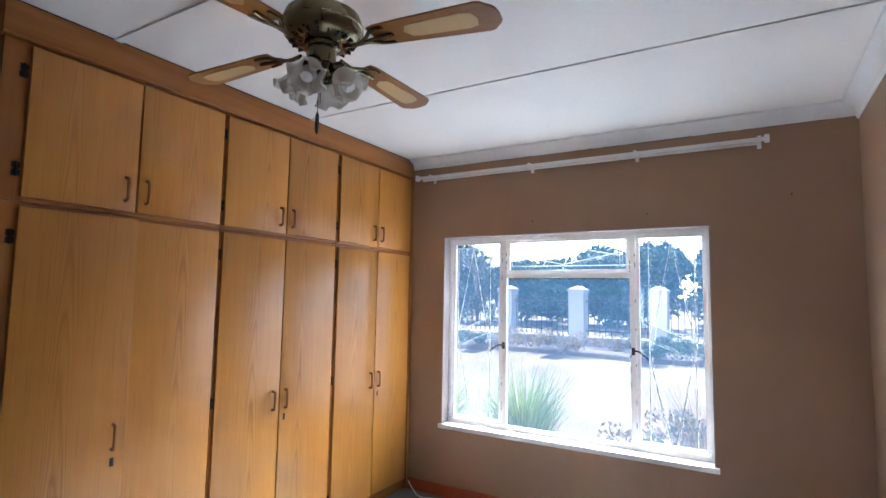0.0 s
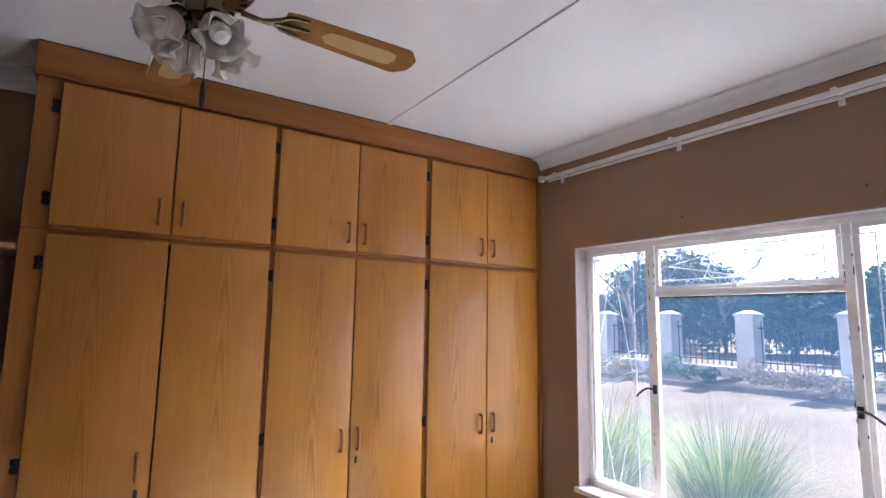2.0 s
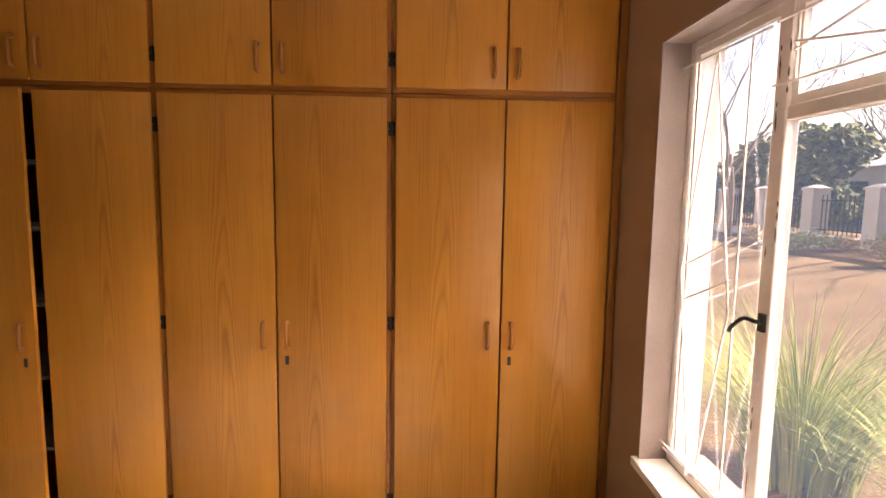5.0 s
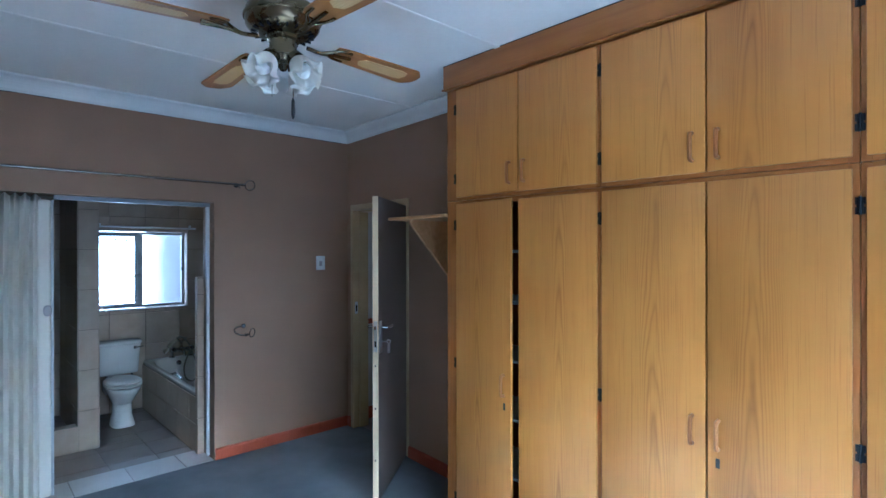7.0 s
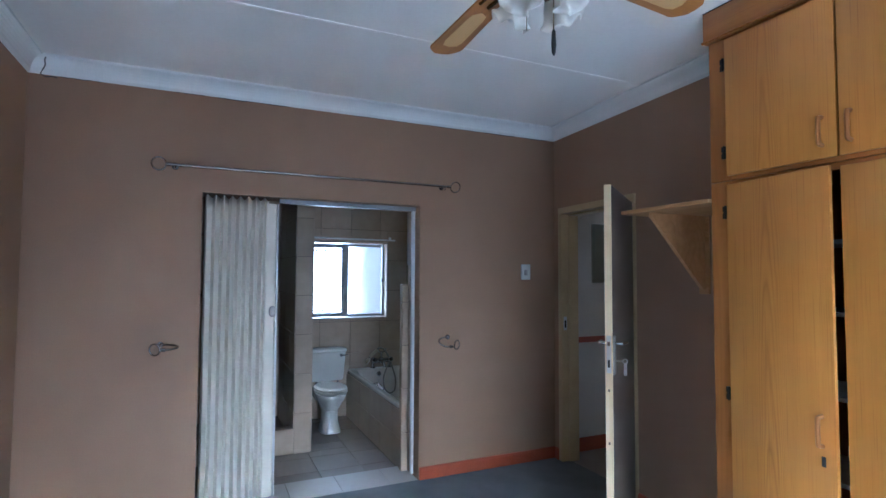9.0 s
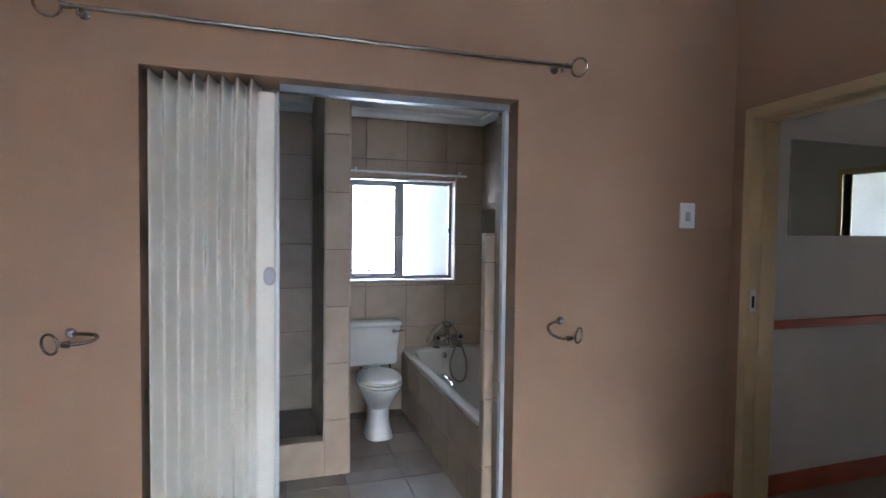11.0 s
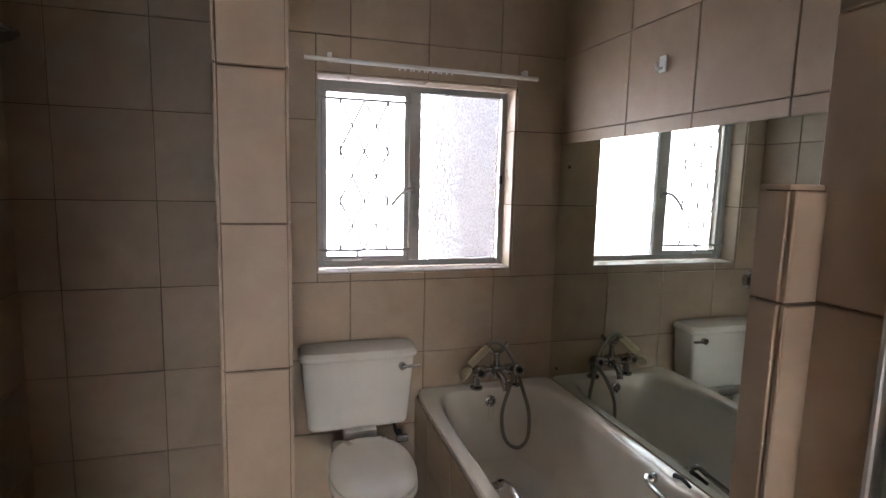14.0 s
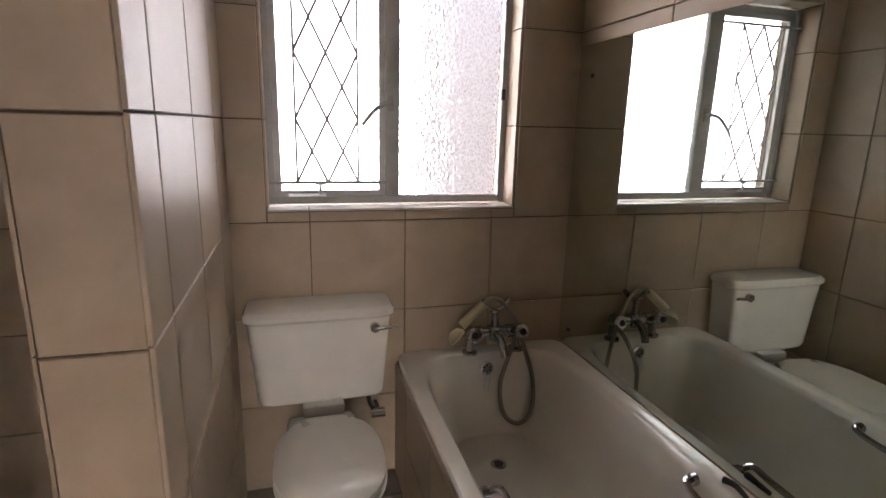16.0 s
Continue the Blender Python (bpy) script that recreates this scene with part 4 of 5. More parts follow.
# ---- passage beyond the door ----
HX = -4.95
structure("floor_passage", boxes((HX, -2.2, 0.64, 3.6, -0.12, -0.002)), FLOOR_TILE, "beige passage floor")
structure("ceiling_passage", boxes((HX - 0.1, -2.2, 0.61, 3.6, 2.6, 2.66)), CEILING_PAINT, "white passage ceiling")
structure("wall_passage_west", boxes((HX - 0.12, HX, 0.702, 3.6, -0.1, 2.7)), HALL_PAINT, "grey-white painted passage wall")
structure("wall_passage_end", boxes((HX - 0.12, -4.2, 3.6, 3.72, -0.1, 2.7), (-3.41, -2.2, 3.6, 3.72, -0.1, 2.7), (-4.2, -3.41, 3.6, 3.72, 2.05, 2.7)), HALL_PAINT, "grey-white painted passage wall with an open doorway")
structure("door_frame_2", boxes((-4.25, -4.2, 3.585, 3.73, 0, 2.05), (-3.41, -3.36, 3.585, 3.73, 0, 2.05), (-4.25, -3.36, 3.5852, 3.7302, 2.05, 2.1)), CREAM_FRAME, "cream painted steel door frame")
structure("wall_beyond_passage", boxes((-6.0, -1.0, 5.6, 5.8, -0.3, 3.0)), PALE_PLASTER, "pale wall seen through the far doorway")
# Added slab, out of view, dims what the far doorway lets in.
structure("sky_block_beyond_passage", boxes((-6.0, -1.0, 3.72, 5.8, 2.7, 2.78)), CEILING_PAINT, "unseen slab added to hold sky light back past the far doorway")
structure("wall_passage_east", boxes((-2.2, -2.08, 0.48, 3.72, -0.1, 2.7)), HALL_PAINT, "grey-white painted passage wall")
structure("dado_rail", rounded(boxes((HX, HX + 0.018, 0.703, 3.6, 0.935, 0.985)), 0.004), SKIRTING_PAINT, "red-brown timber dado rail")
structure("baseboard", rounded(boxes((HX, HX + 0.016, 0.703, 3.6, -0.003, 0.115)), 0.004), SKIRTING_PAINT, "oxide-red stained timber skirting board")
single("wall_mirror", rbox(HX + 0.001, HX + 0.007, 1.0, 2.1, 1.455, 1.985, 0.002, 1), MIRROR, "frameless mirror on the passage wall", "mirror")

# ---- bathroom shell ----
BXW = -6.918         # window wall face
BYN = -0.022         # mirror wall face
BYS = -2.22          # shower side wall face
BZ = -0.012          # floor
BCEIL = 2.4
PF = -5.902          # front of the shower pillar
PY = (-1.42, -1.277)
BW = (-1.152, -0.259, 1.037, 1.872)
T = 0.007            # tile thickness
TILE_MESHES = {}


def tile_mesh(w, h, mat):
    key = (round(w, 3), round(h, 3), mat.name)
    if key not in TILE_MESHES:
        bm = bmesh.new()
        box(bm, 0, w, 0, h, 0, T)
        top = [e for e in bm.edges if all(v.co.z > T / 2 for v in e.verts)]
        bmesh.ops.bevel(bm, geom=top, offset=0.0018, segments=1, affect="EDGES")
        bmesh.ops.recalc_face_normals(bm, faces=bm.faces)
        me = bpy.data.meshes.new("tile")
        bm.to_mesh(me)
        bm.free()
        me.materials.append(mat)
        TILE_MESHES[key] = me
    return TILE_MESHES[key]


def tiling(parent, origin, u, v, us, vs, mat=TILE, holes=(), joint=0.004, rng=random.Random(11)):
    """Lay tiles, each an object of its own, between the joint lines us and vs of a plane."""
    u, v = Vector(u), Vector(v)
    n = u.cross(v)
    def lay(a, b, c, d):
        if b - a < 0.012 or d - c < 0.012:
            return
        ob = new("tile", tile_mesh(b - a - joint, d - c - joint, mat))
        lift = rng.uniform(-0.0009, 0.0007)
        m = Matrix((u, v, n)).transposed().to_4x4()
        m.translation = Vector(origin) + u * (a + joint / 2) + v * (c + joint / 2) + n * lift
        ob.parent = parent
        ob.matrix_basis = m
    for a, b in zip(us, us[1:]):
        for c, d in zip(vs, vs[1:]):
            cell = [(a, b, c, d)]
            for (ha, hb, hc, hd) in holes:
                out = []
                for (p, q, r, s) in cell:
                    if ha >= q or hb <= p or hc >= s or hd <= r:
                        out.append((p, q, r, s))
                        continue
                    out += [(p, min(q, ha), r, s)] if ha > p else []
                    out += [(max(p, hb), q, r, s)] if hb < q else []
                    pp, qq = max(p, ha), min(q, hb)
                    out += [(pp, qq, r, hc)] if hc > r else []
                    out += [(pp, qq, hd, s)] if hd < s else []
                cell = out
            for c4 in cell:
                lay(*c4)


ROWS = [BZ + 0.338 * i for i in range(7)] + [2.335]
LB = "beige glazed wall tiles with dark brown grout"
wy0, wy1, wz0, wz1 = BW
wall_bw = structure("wall_bath_west", boxes((BXW - 0.2, BXW, BYS - 0.15, wy0, -0.2, 2.6), (BXW - 0.2, BXW, wy1, BYN + 0.15, -0.2, 2.6), (BXW - 0.2, BXW, wy0, wy1, -0.2, wz0), (BXW - 0.2, BXW, wy0, wy1, wz1, 2.6)), GROUT, LB)
wall_bn = structure("wall_bath_north", boxes((BXW, WB, BYN, BYN + 0.12, -0.2, 2.6)), GROUT, LB)
wall_bs = structure("wall_bath_south", boxes((BXW, WB, BYS - 0.12, BYS, -0.2, 2.6)), GROUT, LB)
pillar = structure("shower_partition", boxes((BXW, PF, PY[0], PY[1], -0.1, BCEIL)), GROUT, "beige tiled partition between shower and toilet")
dado = structure("bath_end_partition", boxes((-5.168, WB, -0.72, BYN, -0.1, 1.44)), GROUT, "half-height tiled partition at the end of the bath")
wall_be = structure("wall_bath_east", boxes((WB - 0.006, WB, BYS, j0 - 0.002, -0.1, 2.6), (WB - 0.006, WB, j1 + 0.002, BYN, 1.441, 2.6), (WB - 0.006, WB, j0 - 0.002, j1 + 0.002, JTOP + 0.002, 2.6)), GROUT, LB)
structure("ceiling_bathroom", boxes((BXW - 0.05, WB, BYS - 0.05, BYN + 0.05, BCEIL, BCEIL + 0.06)), CEILING_PAINT, "white painted bathroom ceiling")
cornice("cornice", (BXW + T, BYS), (BXW + T, BYN), (1, 0), BCEIL - 0.065, LC, w=0.055, h=0.065)
cornice("cornice", (BXW, BYN - T), (WB, BYN - T), (0, -1), BCEIL - 0.065, LC, w=0.055, h=0.065)

base_floor = structure("floor_bathroom", boxes((BXW, WB, BYS, BYN, -0.15, BZ - T)), GROUT, "beige ceramic floor tiles with dark grout")
sill_floor = structure("threshold", boxes((WB - 0.11, XB, j0, j1, -0.13, 0.002 - T)), GROUT, "pale tiled threshold in the opening")

# ---- bathroom window ----
QX = BXW - 0.1
window_2 = tagged(new("window_2"), "grey-white steel bathroom window, one casement and one obscure fixed pane", "", "", "structure")
q0, q1 = -0.737, -0.684


def qbar(name, *d):
    return part(name, rbox(*d, 0.003, 1), BACKLIT_ENAMEL, window_2)


for d in ((wy0, wy0 + 0.03, wz0 + 0.012, wz1 - 0.012), (wy1 - 0.03, wy1, wz0 + 0.012, wz1 - 0.012)):
    qbar("window_frame", QX - 0.03, QX + 0.002, *d)
for d in ((wy0 + 0.03, wy1 - 0.03, wz0 + 0.012, wz0 + 0.04), (wy0 + 0.03, wy1 - 0.03, wz1 - 0.04, wz1 - 0.012)):
    qbar("window_frame", QX - 0.03, QX, *d)
qbar("mullion", QX - 0.03, QX + 0.006, q0, q1, wz0 + 0.04, wz1 - 0.04)
sx = QX - 0.02
s2 = part("sash", boxes((sx, sx + 0.018, wy0 + 0.03, wy0 + 0.05, wz0 + 0.04, wz1 - 0.04), (sx, sx + 0.018, q0 - 0.02, q0, wz0 + 0.04, wz1 - 0.04), (sx, sx + 0.018, wy0 + 0.05, q0 - 0.02, wz0 + 0.04, wz0 + 0.06), (sx, sx + 0.018, wy0 + 0.05, q0 - 0.02, wz1 - 0.06, wz1 - 0.04)), BACKLIT_ENAMEL, window_2)
p2 = part("pane", boxes((sx + 0.006, sx + 0.01, wy0 + 0.046, q0 - 0.016, wz0 + 0.056, wz1 - 0.056)), CLEAR_GLASS, s2, "clear glass pane")
p3 = part("pane", boxes((sx + 0.006, sx + 0.011, q1 - 0.004, wy1 - 0.026, wz0 + 0.036, wz1 - 0.036)), OBSCURE_GLASS, window_2, "textured obscure glass pane")
p2.visible_shadow = p3.visible_shadow = False
hb2 = boxes((QX + 0.006, QX + 0.014, q0 + 0.008, q0 + 0.03, 1.38, 1.435))
tube(hb2, [(QX + 0.012, q0 + 0.018, 1.405), (QX + 0.036, q0 + 0.016, 1.408), (QX + 0.042, q0 - 0.02, 1.398), (QX + 0.042, q0 - 0.055, 1.368), (QX + 0.042, q0 - 0.085, 1.33)], 0.0085, 8, 4, 0.75)
part("casement_handle", hb2, BACKLIT_GREY, window_2, "grey casement handle")
b = boxes((QX, QX + 0.012, -1.08, -0.95, wz0 + 0.04, wz0 + 0.05))
tube(b, [(QX + 0.008, -0.97, wz0 + 0.045), (QX + 0.008, -0.97, wz0 + 0.085)], 0.006, 8)
box(b, QX + 0.002, QX + 0.014, -0.985, -0.955, wz0 + 0.078, wz0 + 0.09)
part("window_stay", b, STEEL, window_2, "metal peg stay")
part("catch", rbox(QX - 0.004, QX + 0.012, wy1 - 0.034, wy1 - 0.02, 1.435, 1.475, 0.002, 1), RUBBER, window_2, "small dark catch")
lat = thing("burglar_bars", (QX + 0.02, -0.945, wz0), "thin white diamond lattice burglar bars", "burglar bars")
LX = QX + 0.022
lz = [1.128 + i * 0.218 for i in range(4)]
ly = (-1.048, -0.942, -0.836)


def lbar(a, bb, r=0.0028):
    part("bar", tube(bmesh.new(), [(LX, *a), (LX, *bb)], r * 1.7, 6), BACKLIT_GREY, lat)


for z in (lz[0], lz[-1]):
    lbar((wy0 + 0.01, z), (q0 + 0.006, z), 0.0035)
for y in (ly[0], ly[2]):
    lbar((y, lz[0]), (y, lz[-1]), 0.0026)
for i in range(3):
    for s in (0, 2):
        lbar((ly[1], lz[i]), (ly[s], lz[i + 1]), 0.0029)
        lbar((ly[s], lz[i]), (ly[1], lz[i + 1]), 0.0029)

blind = thing("curtain_rod", (BXW + 0.05, -0.63, 1.91), "thin white curtain wire rod over the bathroom window", "curtain rod")
part("rod", rod((BXW + 0.05, -1.2, 1.912), (BXW + 0.05, -0.185, 1.905), 0.009, 10), WHITE_PLASTIC, blind)
for y in (-1.1, -0.24):
    part("bracket", boxes((BXW + T + 0.0015, BXW + 0.045, y - 0.008, y + 0.008, 1.905, 1.94)), WHITE_PLASTIC, blind)
for i in range(12):
    y = -0.82 + 0.02 * i + (i % 3) * 0.004
    part("runner", boxes((BXW + 0.046, BXW + 0.054, y, y + 0.006, 1.892, 1.91)), WHITE_PLASTIC, blind, "white curtain runner")

# ---- bath ----
TY0, TY1, TX0, TX1, RIM = -0.716, BYN - T - 0.002, BXW + T + 0.002, -5.172, 0.493
tub = thing("bathtub", (-6.04, -0.37, BZ), "cream enamelled built-in bathtub with chrome grips", "bathtub")
cx, cy, ax, ay = (TX0 + TX1) / 2, (TY0 + TY1) / 2, (TX1 - TX0) / 2, (TY1 - TY0) / 2
rings = [super_ring(cx, cy, ax - 0.006, ay - 0.006, RIM - 0.04, 22, 72), super_ring(cx, cy, ax, ay, RIM - 0.03, 22, 72), super_ring(cx, cy, ax, ay, RIM - 0.008, 22, 72), super_ring(cx, cy, ax - 0.006, ay - 0.006, RIM, 20, 72)]
for dx, dy, z, p in ((0.05, 0.045, RIM - 0.001, 7), (0.06, 0.055, RIM - 0.008, 6.5), (0.075, 0.066, RIM - 0.03, 6), (0.1, 0.085, RIM - 0.12, 5), (0.135, 0.11, RIM - 0.25, 4.6), (0.18, 0.15, RIM - 0.34, 4.2), (0.25, 0.2, RIM - 0.372, 4), (0.55, 0.27, RIM - 0.38, 3.5)):
    rings.append(super_ring(cx - 0.08 * min(1, max(0, dx - 0.06) / 0.12), cy, ax - dx, ay - dy, z, p, 72))
part("tub", loft(bmesh.new(), rings, False, True), BATH_ENAMEL, tub)
dk = lathe(bmesh.new(), [(0.03, 0.0), (0.03, 0.003), (0.021, 0.004), (0.019, 0.0015), (0.002, 0.0015)], 20, Matrix.Translation((-6.67, -0.37, RIM - 0.376)))
part("drain", dk, CHROME, tub, "chrome drain ring")
part("drain_hole", lathe(bmesh.new(), [(0.018, 0.002), (0.018, 0.005), (0.002, 0.0052)], 16, Matrix.Translation((-6.67, -0.37, RIM - 0.376))), DARK_VOID, tub, "dark waste opening")
om = Matrix.Translation((TX0 + 0.08, -0.375, RIM - 0.062)) @ pose(0, 0, 0, 0, 84, 0)
ov = part("overflow", lathe(bmesh.new(), [(0.003, 0.0), (0.027, 0.0), (0.027, 0.006), (0.02, 0.009), (0.003, 0.009)], 20, om), CHROME, tub, "round chrome overflow grille")
for i in range(6):
    part("overflow_hole", lathe(bmesh.new(), [(0.0045, 0.0085), (0.0045, 0.0098), (0.0005, 0.0098)], 8, om @ pose(0.013 * math.cos(i * 1.047), 0.013 * math.sin(i * 1.047), 0)), DARK_VOID, ov)
part("plug_chain", tube(bmesh.new(), [(TX0 + 0.095, -0.385, RIM - 0.07), (TX0 + 0.108, -0.39, RIM - 0.13), (TX0 + 0.112, -0.375, RIM - 0.142), (TX0 + 0.098, -0.362, RIM - 0.075)], 0.0022, 6, 5), STEEL, tub, "bead plug chain")


def grip(x, y, s, ends=0.2):
    pts = [(x - ends / 2, y, RIM - 0.028), (x - ends / 2 + 0.012, y + s * 0.03, RIM - 0.012), (x - ends / 4, y + s * 0.04, RIM - 0.022), (x + ends / 4, y + s * 0.04, RIM - 0.03), (x + ends / 2 - 0.012, y + s * 0.03, RIM - 0.04), (x + ends / 2, y, RIM - 0.05)]
    b = tube(bmesh.new(), pts, 0.009, 10, 5)
    for q in (pts[0], pts[-1]):
        tube(b, [(q[0], q[1] - s * 0.012, q[2]), (q[0], q[1] + s * 0.004, q[2])], 0.017, 12)
    part("grip", b, CHROME, tub, "curved chrome bath grip")


grip(-6.02, TY0 + 0.075, 1)
grip(-5.94, TY1 - 0.078, -1)
single("rag", tube(bmesh.new(), [(-5.98, TY1 - 0.04, RIM + 0.009), (-5.95, TY1 - 0.034, RIM + 0.013), (-5.91, TY1 - 0.038, RIM + 0.008)], 0.009, 8, 4, 0.6), RUBBER, "small dark rag on the bath rim", "rag")

panel = structure("bath_panel", boxes((BXW + T + 0.002, -5.17, TY0 + T + 0.001, TY0 + T + 0.02, -0.05, RIM - 0.036)), GROUT, "tiled bath panel")

tap = thing("bath_mixer", (BXW + 0.06, -0.345, RIM), "chrome bath mixer with an ivory hand shower resting on its cradle", "tap")
TXc, TZ = BXW + 0.075, 0.572
part("body", lathe(bmesh.new(), [(0.003, -0.1), (0.025, -0.095), (0.027, -0.05), (0.021, -0.045), (0.021, -0.026), (0.03, -0.022), (0.03, 0.022), (0.021, 0.026), (0.021, 0.045), (0.027, 0.05), (0.025, 0.095), (0.003, 0.1)], 16, Matrix.Translation((TXc, -0.345, TZ)) @ pose(0, 0, 0, -90, 0, 0)), CHROME, tap)
part("riser", lathe(bmesh.new(), [(0.022, TZ - 0.03), (0.022, TZ + 0.025), (0.015, TZ + 0.03), (0.012, TZ + 0.075), (0.017, TZ + 0.08), (0.017, TZ + 0.09), (0.004, TZ + 0.094)], 16, Matrix.Translation((TXc + 0.004, -0.345, 0))), CHROME, tap)
for y in (-0.44, -0.25):
    hm = Matrix.Translation((TXc - 0.01, y, TZ)) @ pose(0, 0, 0, 0, 78, 0)
    hd = part("tap_head", lathe(bmesh.new(), [(0.004, 0.0), (0.024, 0.0), (0.03, 0.012), (0.026, 0.022), (0.023, 0.044), (0.03, 0.05), (0.03, 0.062), (0.022, 0.068), (0.003, 0.069)], 8, hm), CHROME, tap, "fluted chrome tap head")
    # Black disc paints the shaded hole in the tap head.
    part("tap_hole_disc", lathe(bmesh.new(), [(0.014, 0.0675), (0.013, 0.0715), (0.001, 0.072)], 12, hm), DARK_VOID, hd, "dark disc drawn for the hole in the tap head")
    part("pillar", lathe(bmesh.new(), [(0.03, RIM - 0.001), (0.03, RIM + 0.008), (0.017, RIM + 0.014), (0.016, TZ)], 14, Matrix.Translation((TXc, y, 0))), CHROME, tap)
part("spout", tube(bmesh.new(), [(TXc, -0.345, TZ), (TXc + 0.045, -0.342, TZ - 0.005), (TXc + 0.085, -0.338, TZ - 0.032), (TXc + 0.1, -0.335, TZ - 0.062)], 0.0155, 12, 4), CHROME, tap)
part("cradle", tube(bmesh.new(), [(TXc, -0.392, TZ + 0.13), (TXc, -0.37, TZ + 0.095), (TXc, -0.345, TZ + 0.088), (TXc, -0.315, TZ + 0.098), (TXc, -0.288, TZ + 0.13)], 0.009, 8, 4), CHROME, tap, "forked chrome cradle")
hs = part("hand_shower", tube(bmesh.new(), [(TXc + 0.012, -0.395, TZ + 0.118), (TXc + 0.014, -0.44, TZ + 0.08), (TXc + 0.018, -0.482, TZ + 0.042)], 0.0165, 12, 5, 1.1), YELLOWED, tap, "yellowed ivory hand shower")
part("rose", lathe(bmesh.new(), [(0.005, 0.026), (0.024, 0.02), (0.036, 0.0), (0.034, -0.012), (0.004, -0.015)], 20, Matrix.Translation((TXc + 0.026, -0.503, TZ + 0.004)) @ pose(0, 0, 0, 40, -42, 0)), YELLOWED, hs, "yellowed round shower rose")
hose = [(TXc + 0.012, -0.395, TZ + 0.118), (TXc + 0.012, -0.37, TZ + 0.138), (TXc + 0.014, -0.325, TZ + 0.125), (TXc + 0.022, -0.27, TZ + 0.05), (TXc + 0.038, -0.225, TZ - 0.08), (TXc + 0.06, -0.196, TZ - 0.2), (TXc + 0.088, -0.212, TZ - 0.31), (TXc + 0.096, -0.266, TZ - 0.345), (TXc + 0.086, -0.324, TZ - 0.3), (TXc + 0.066, -0.335, TZ - 0.19), (TXc + 0.045, -0.295, TZ - 0.08), (TXc + 0.012, -0.252, TZ - 0.012)]
part("hose", tube(bmesh.new(), hose, 0.0085, 10, 8), HOSE, tap, "flexible steel shower hose")

bath_mirror = single("bathroom_mirror", rbox(TX0 + 0.008, -5.21, BYN - T - 0.006, BYN - T - 0.0015, RIM + 0.004, 1.628, 0.001, 1), MIRROR, "large frameless mirror over the bath", "mirror")
for x, z in ((-6.81, 1.52), (-6.83, 0.56)):
    single("mirror_screw", lathe(bmesh.new(), [(0.008, 0), (0.008, 0.003), (0.001, 0.004)], 10, Matrix.Translation((x, BYN - T - 0.006, z)) @ pose(0, 0, 0, 90, 0, 0)), RUBBER, "small dark mirror screw", "screw", "mirror screws")
hk = boxes((-6.245, -6.215, BYN - T - 0.008, BYN - T - 0.001, 1.83, 1.885))
tube(hk, [(-6.23, BYN - T - 0.006, 1.845), (-6.23, BYN - T - 0.03, 1.84), (-6.23, BYN - T - 0.034, 1.86)], 0.005, 8, 3)
single("wall_hook", hk, WHITE_PLASTIC, "small white stick-on wall hook on the tiles", "hook")
kb2 = lathe(bmesh.new(), [(0.004, 0), (0.012, 0.002), (0.012, 0.006), (0.005, 0.009), (0.005, 0.016), (0.012, 0.018), (0.012, 0.026), (0.003, 0.028)], 16, Matrix.Translation((-5.177, -0.695, 1.32)) @ pose(0, 0, 0, 0, -90, 0))
single("robe_hook", kb2, CHROME, "round chrome knob hook on the tiled partition", "hook")

# ---- toilet ----
toilet = thing("toilet", (-6.49, -0.99, BZ), "white ceramic close-coupled toilet with an ivory seat", "toilet")
ty = -0.992
cb2 = loft(bmesh.new(), [super_ring(-6.832, ty, 0.073, 0.205, 0.408, 7, 40), super_ring(-6.83, ty, 0.078, 0.212, 0.423, 7, 40), super_ring(-6.825, ty, 0.083, 0.233, 0.7, 8, 40)])
part("cistern", cb2, PORCELAIN, toilet)
lid = loft(bmesh.new(), [super_ring(-6.823, ty, 0.086, 0.236, 0.701, 7, 40), super_ring(-6.821, ty, 0.092, 0.245, 0.712, 7, 40), super_ring(-6.821, ty, 0.092, 0.245, 0.726, 7, 40), super_ring(-6.823, ty, 0.084, 0.236, 0.74, 6, 40), super_ring(-6.823, ty, 0.05, 0.18, 0.747, 4, 40)])
part("cistern_lid", lid, PORCELAIN, toilet)
fl = rod((-6.745, ty + 0.175, 0.670), (-6.726, ty + 0.175, 0.670), 0.016, 14)
tube(fl, [(-6.728, ty + 0.175, 0.670), (-6.722, ty + 0.2, 0.671), (-6.724, ty + 0.25, 0.673)], 0.0065, 8, 3)
part("flush_lever", fl, CHROME, toilet, "chrome flush lever")
pan = [super_ring(-6.457, ty, 0.150, 0.100, BZ + 0.002, 3, 40), super_ring(-6.457, ty, 0.145, 0.095, BZ + 0.03, 3, 40), super_ring(-6.467, ty, 0.125, 0.078, 0.1, 2.6, 40), super_ring(-6.467, ty, 0.125, 0.080, 0.2, 2.4, 40), super_ring(-6.452, ty, 0.170, 0.115, 0.27, 2.3, 40), super_ring(-6.432, ty, 0.202, 0.137, 0.318, 2.2, 40), super_ring(-6.427, ty, 0.217, 0.149, 0.353, 2.2, 40), super_ring(-6.427, ty, 0.217, 0.150, 0.366, 2.2, 40), super_ring(-6.427, ty, 0.197, 0.130, 0.370, 2.2, 40)]
part("pan", loft(bmesh.new(), pan), PORCELAIN, toilet)
part("flush_neck", rbox(-6.86, -6.72, ty - 0.07, ty + 0.07, 0.36, 0.412, 0.012, 2), PORCELAIN, toilet)
part("pan_shelf", rbox(-6.75, -6.55, ty - 0.12, ty + 0.1, 0.26, 0.374, 0.02, 3), PORCELAIN, toilet)
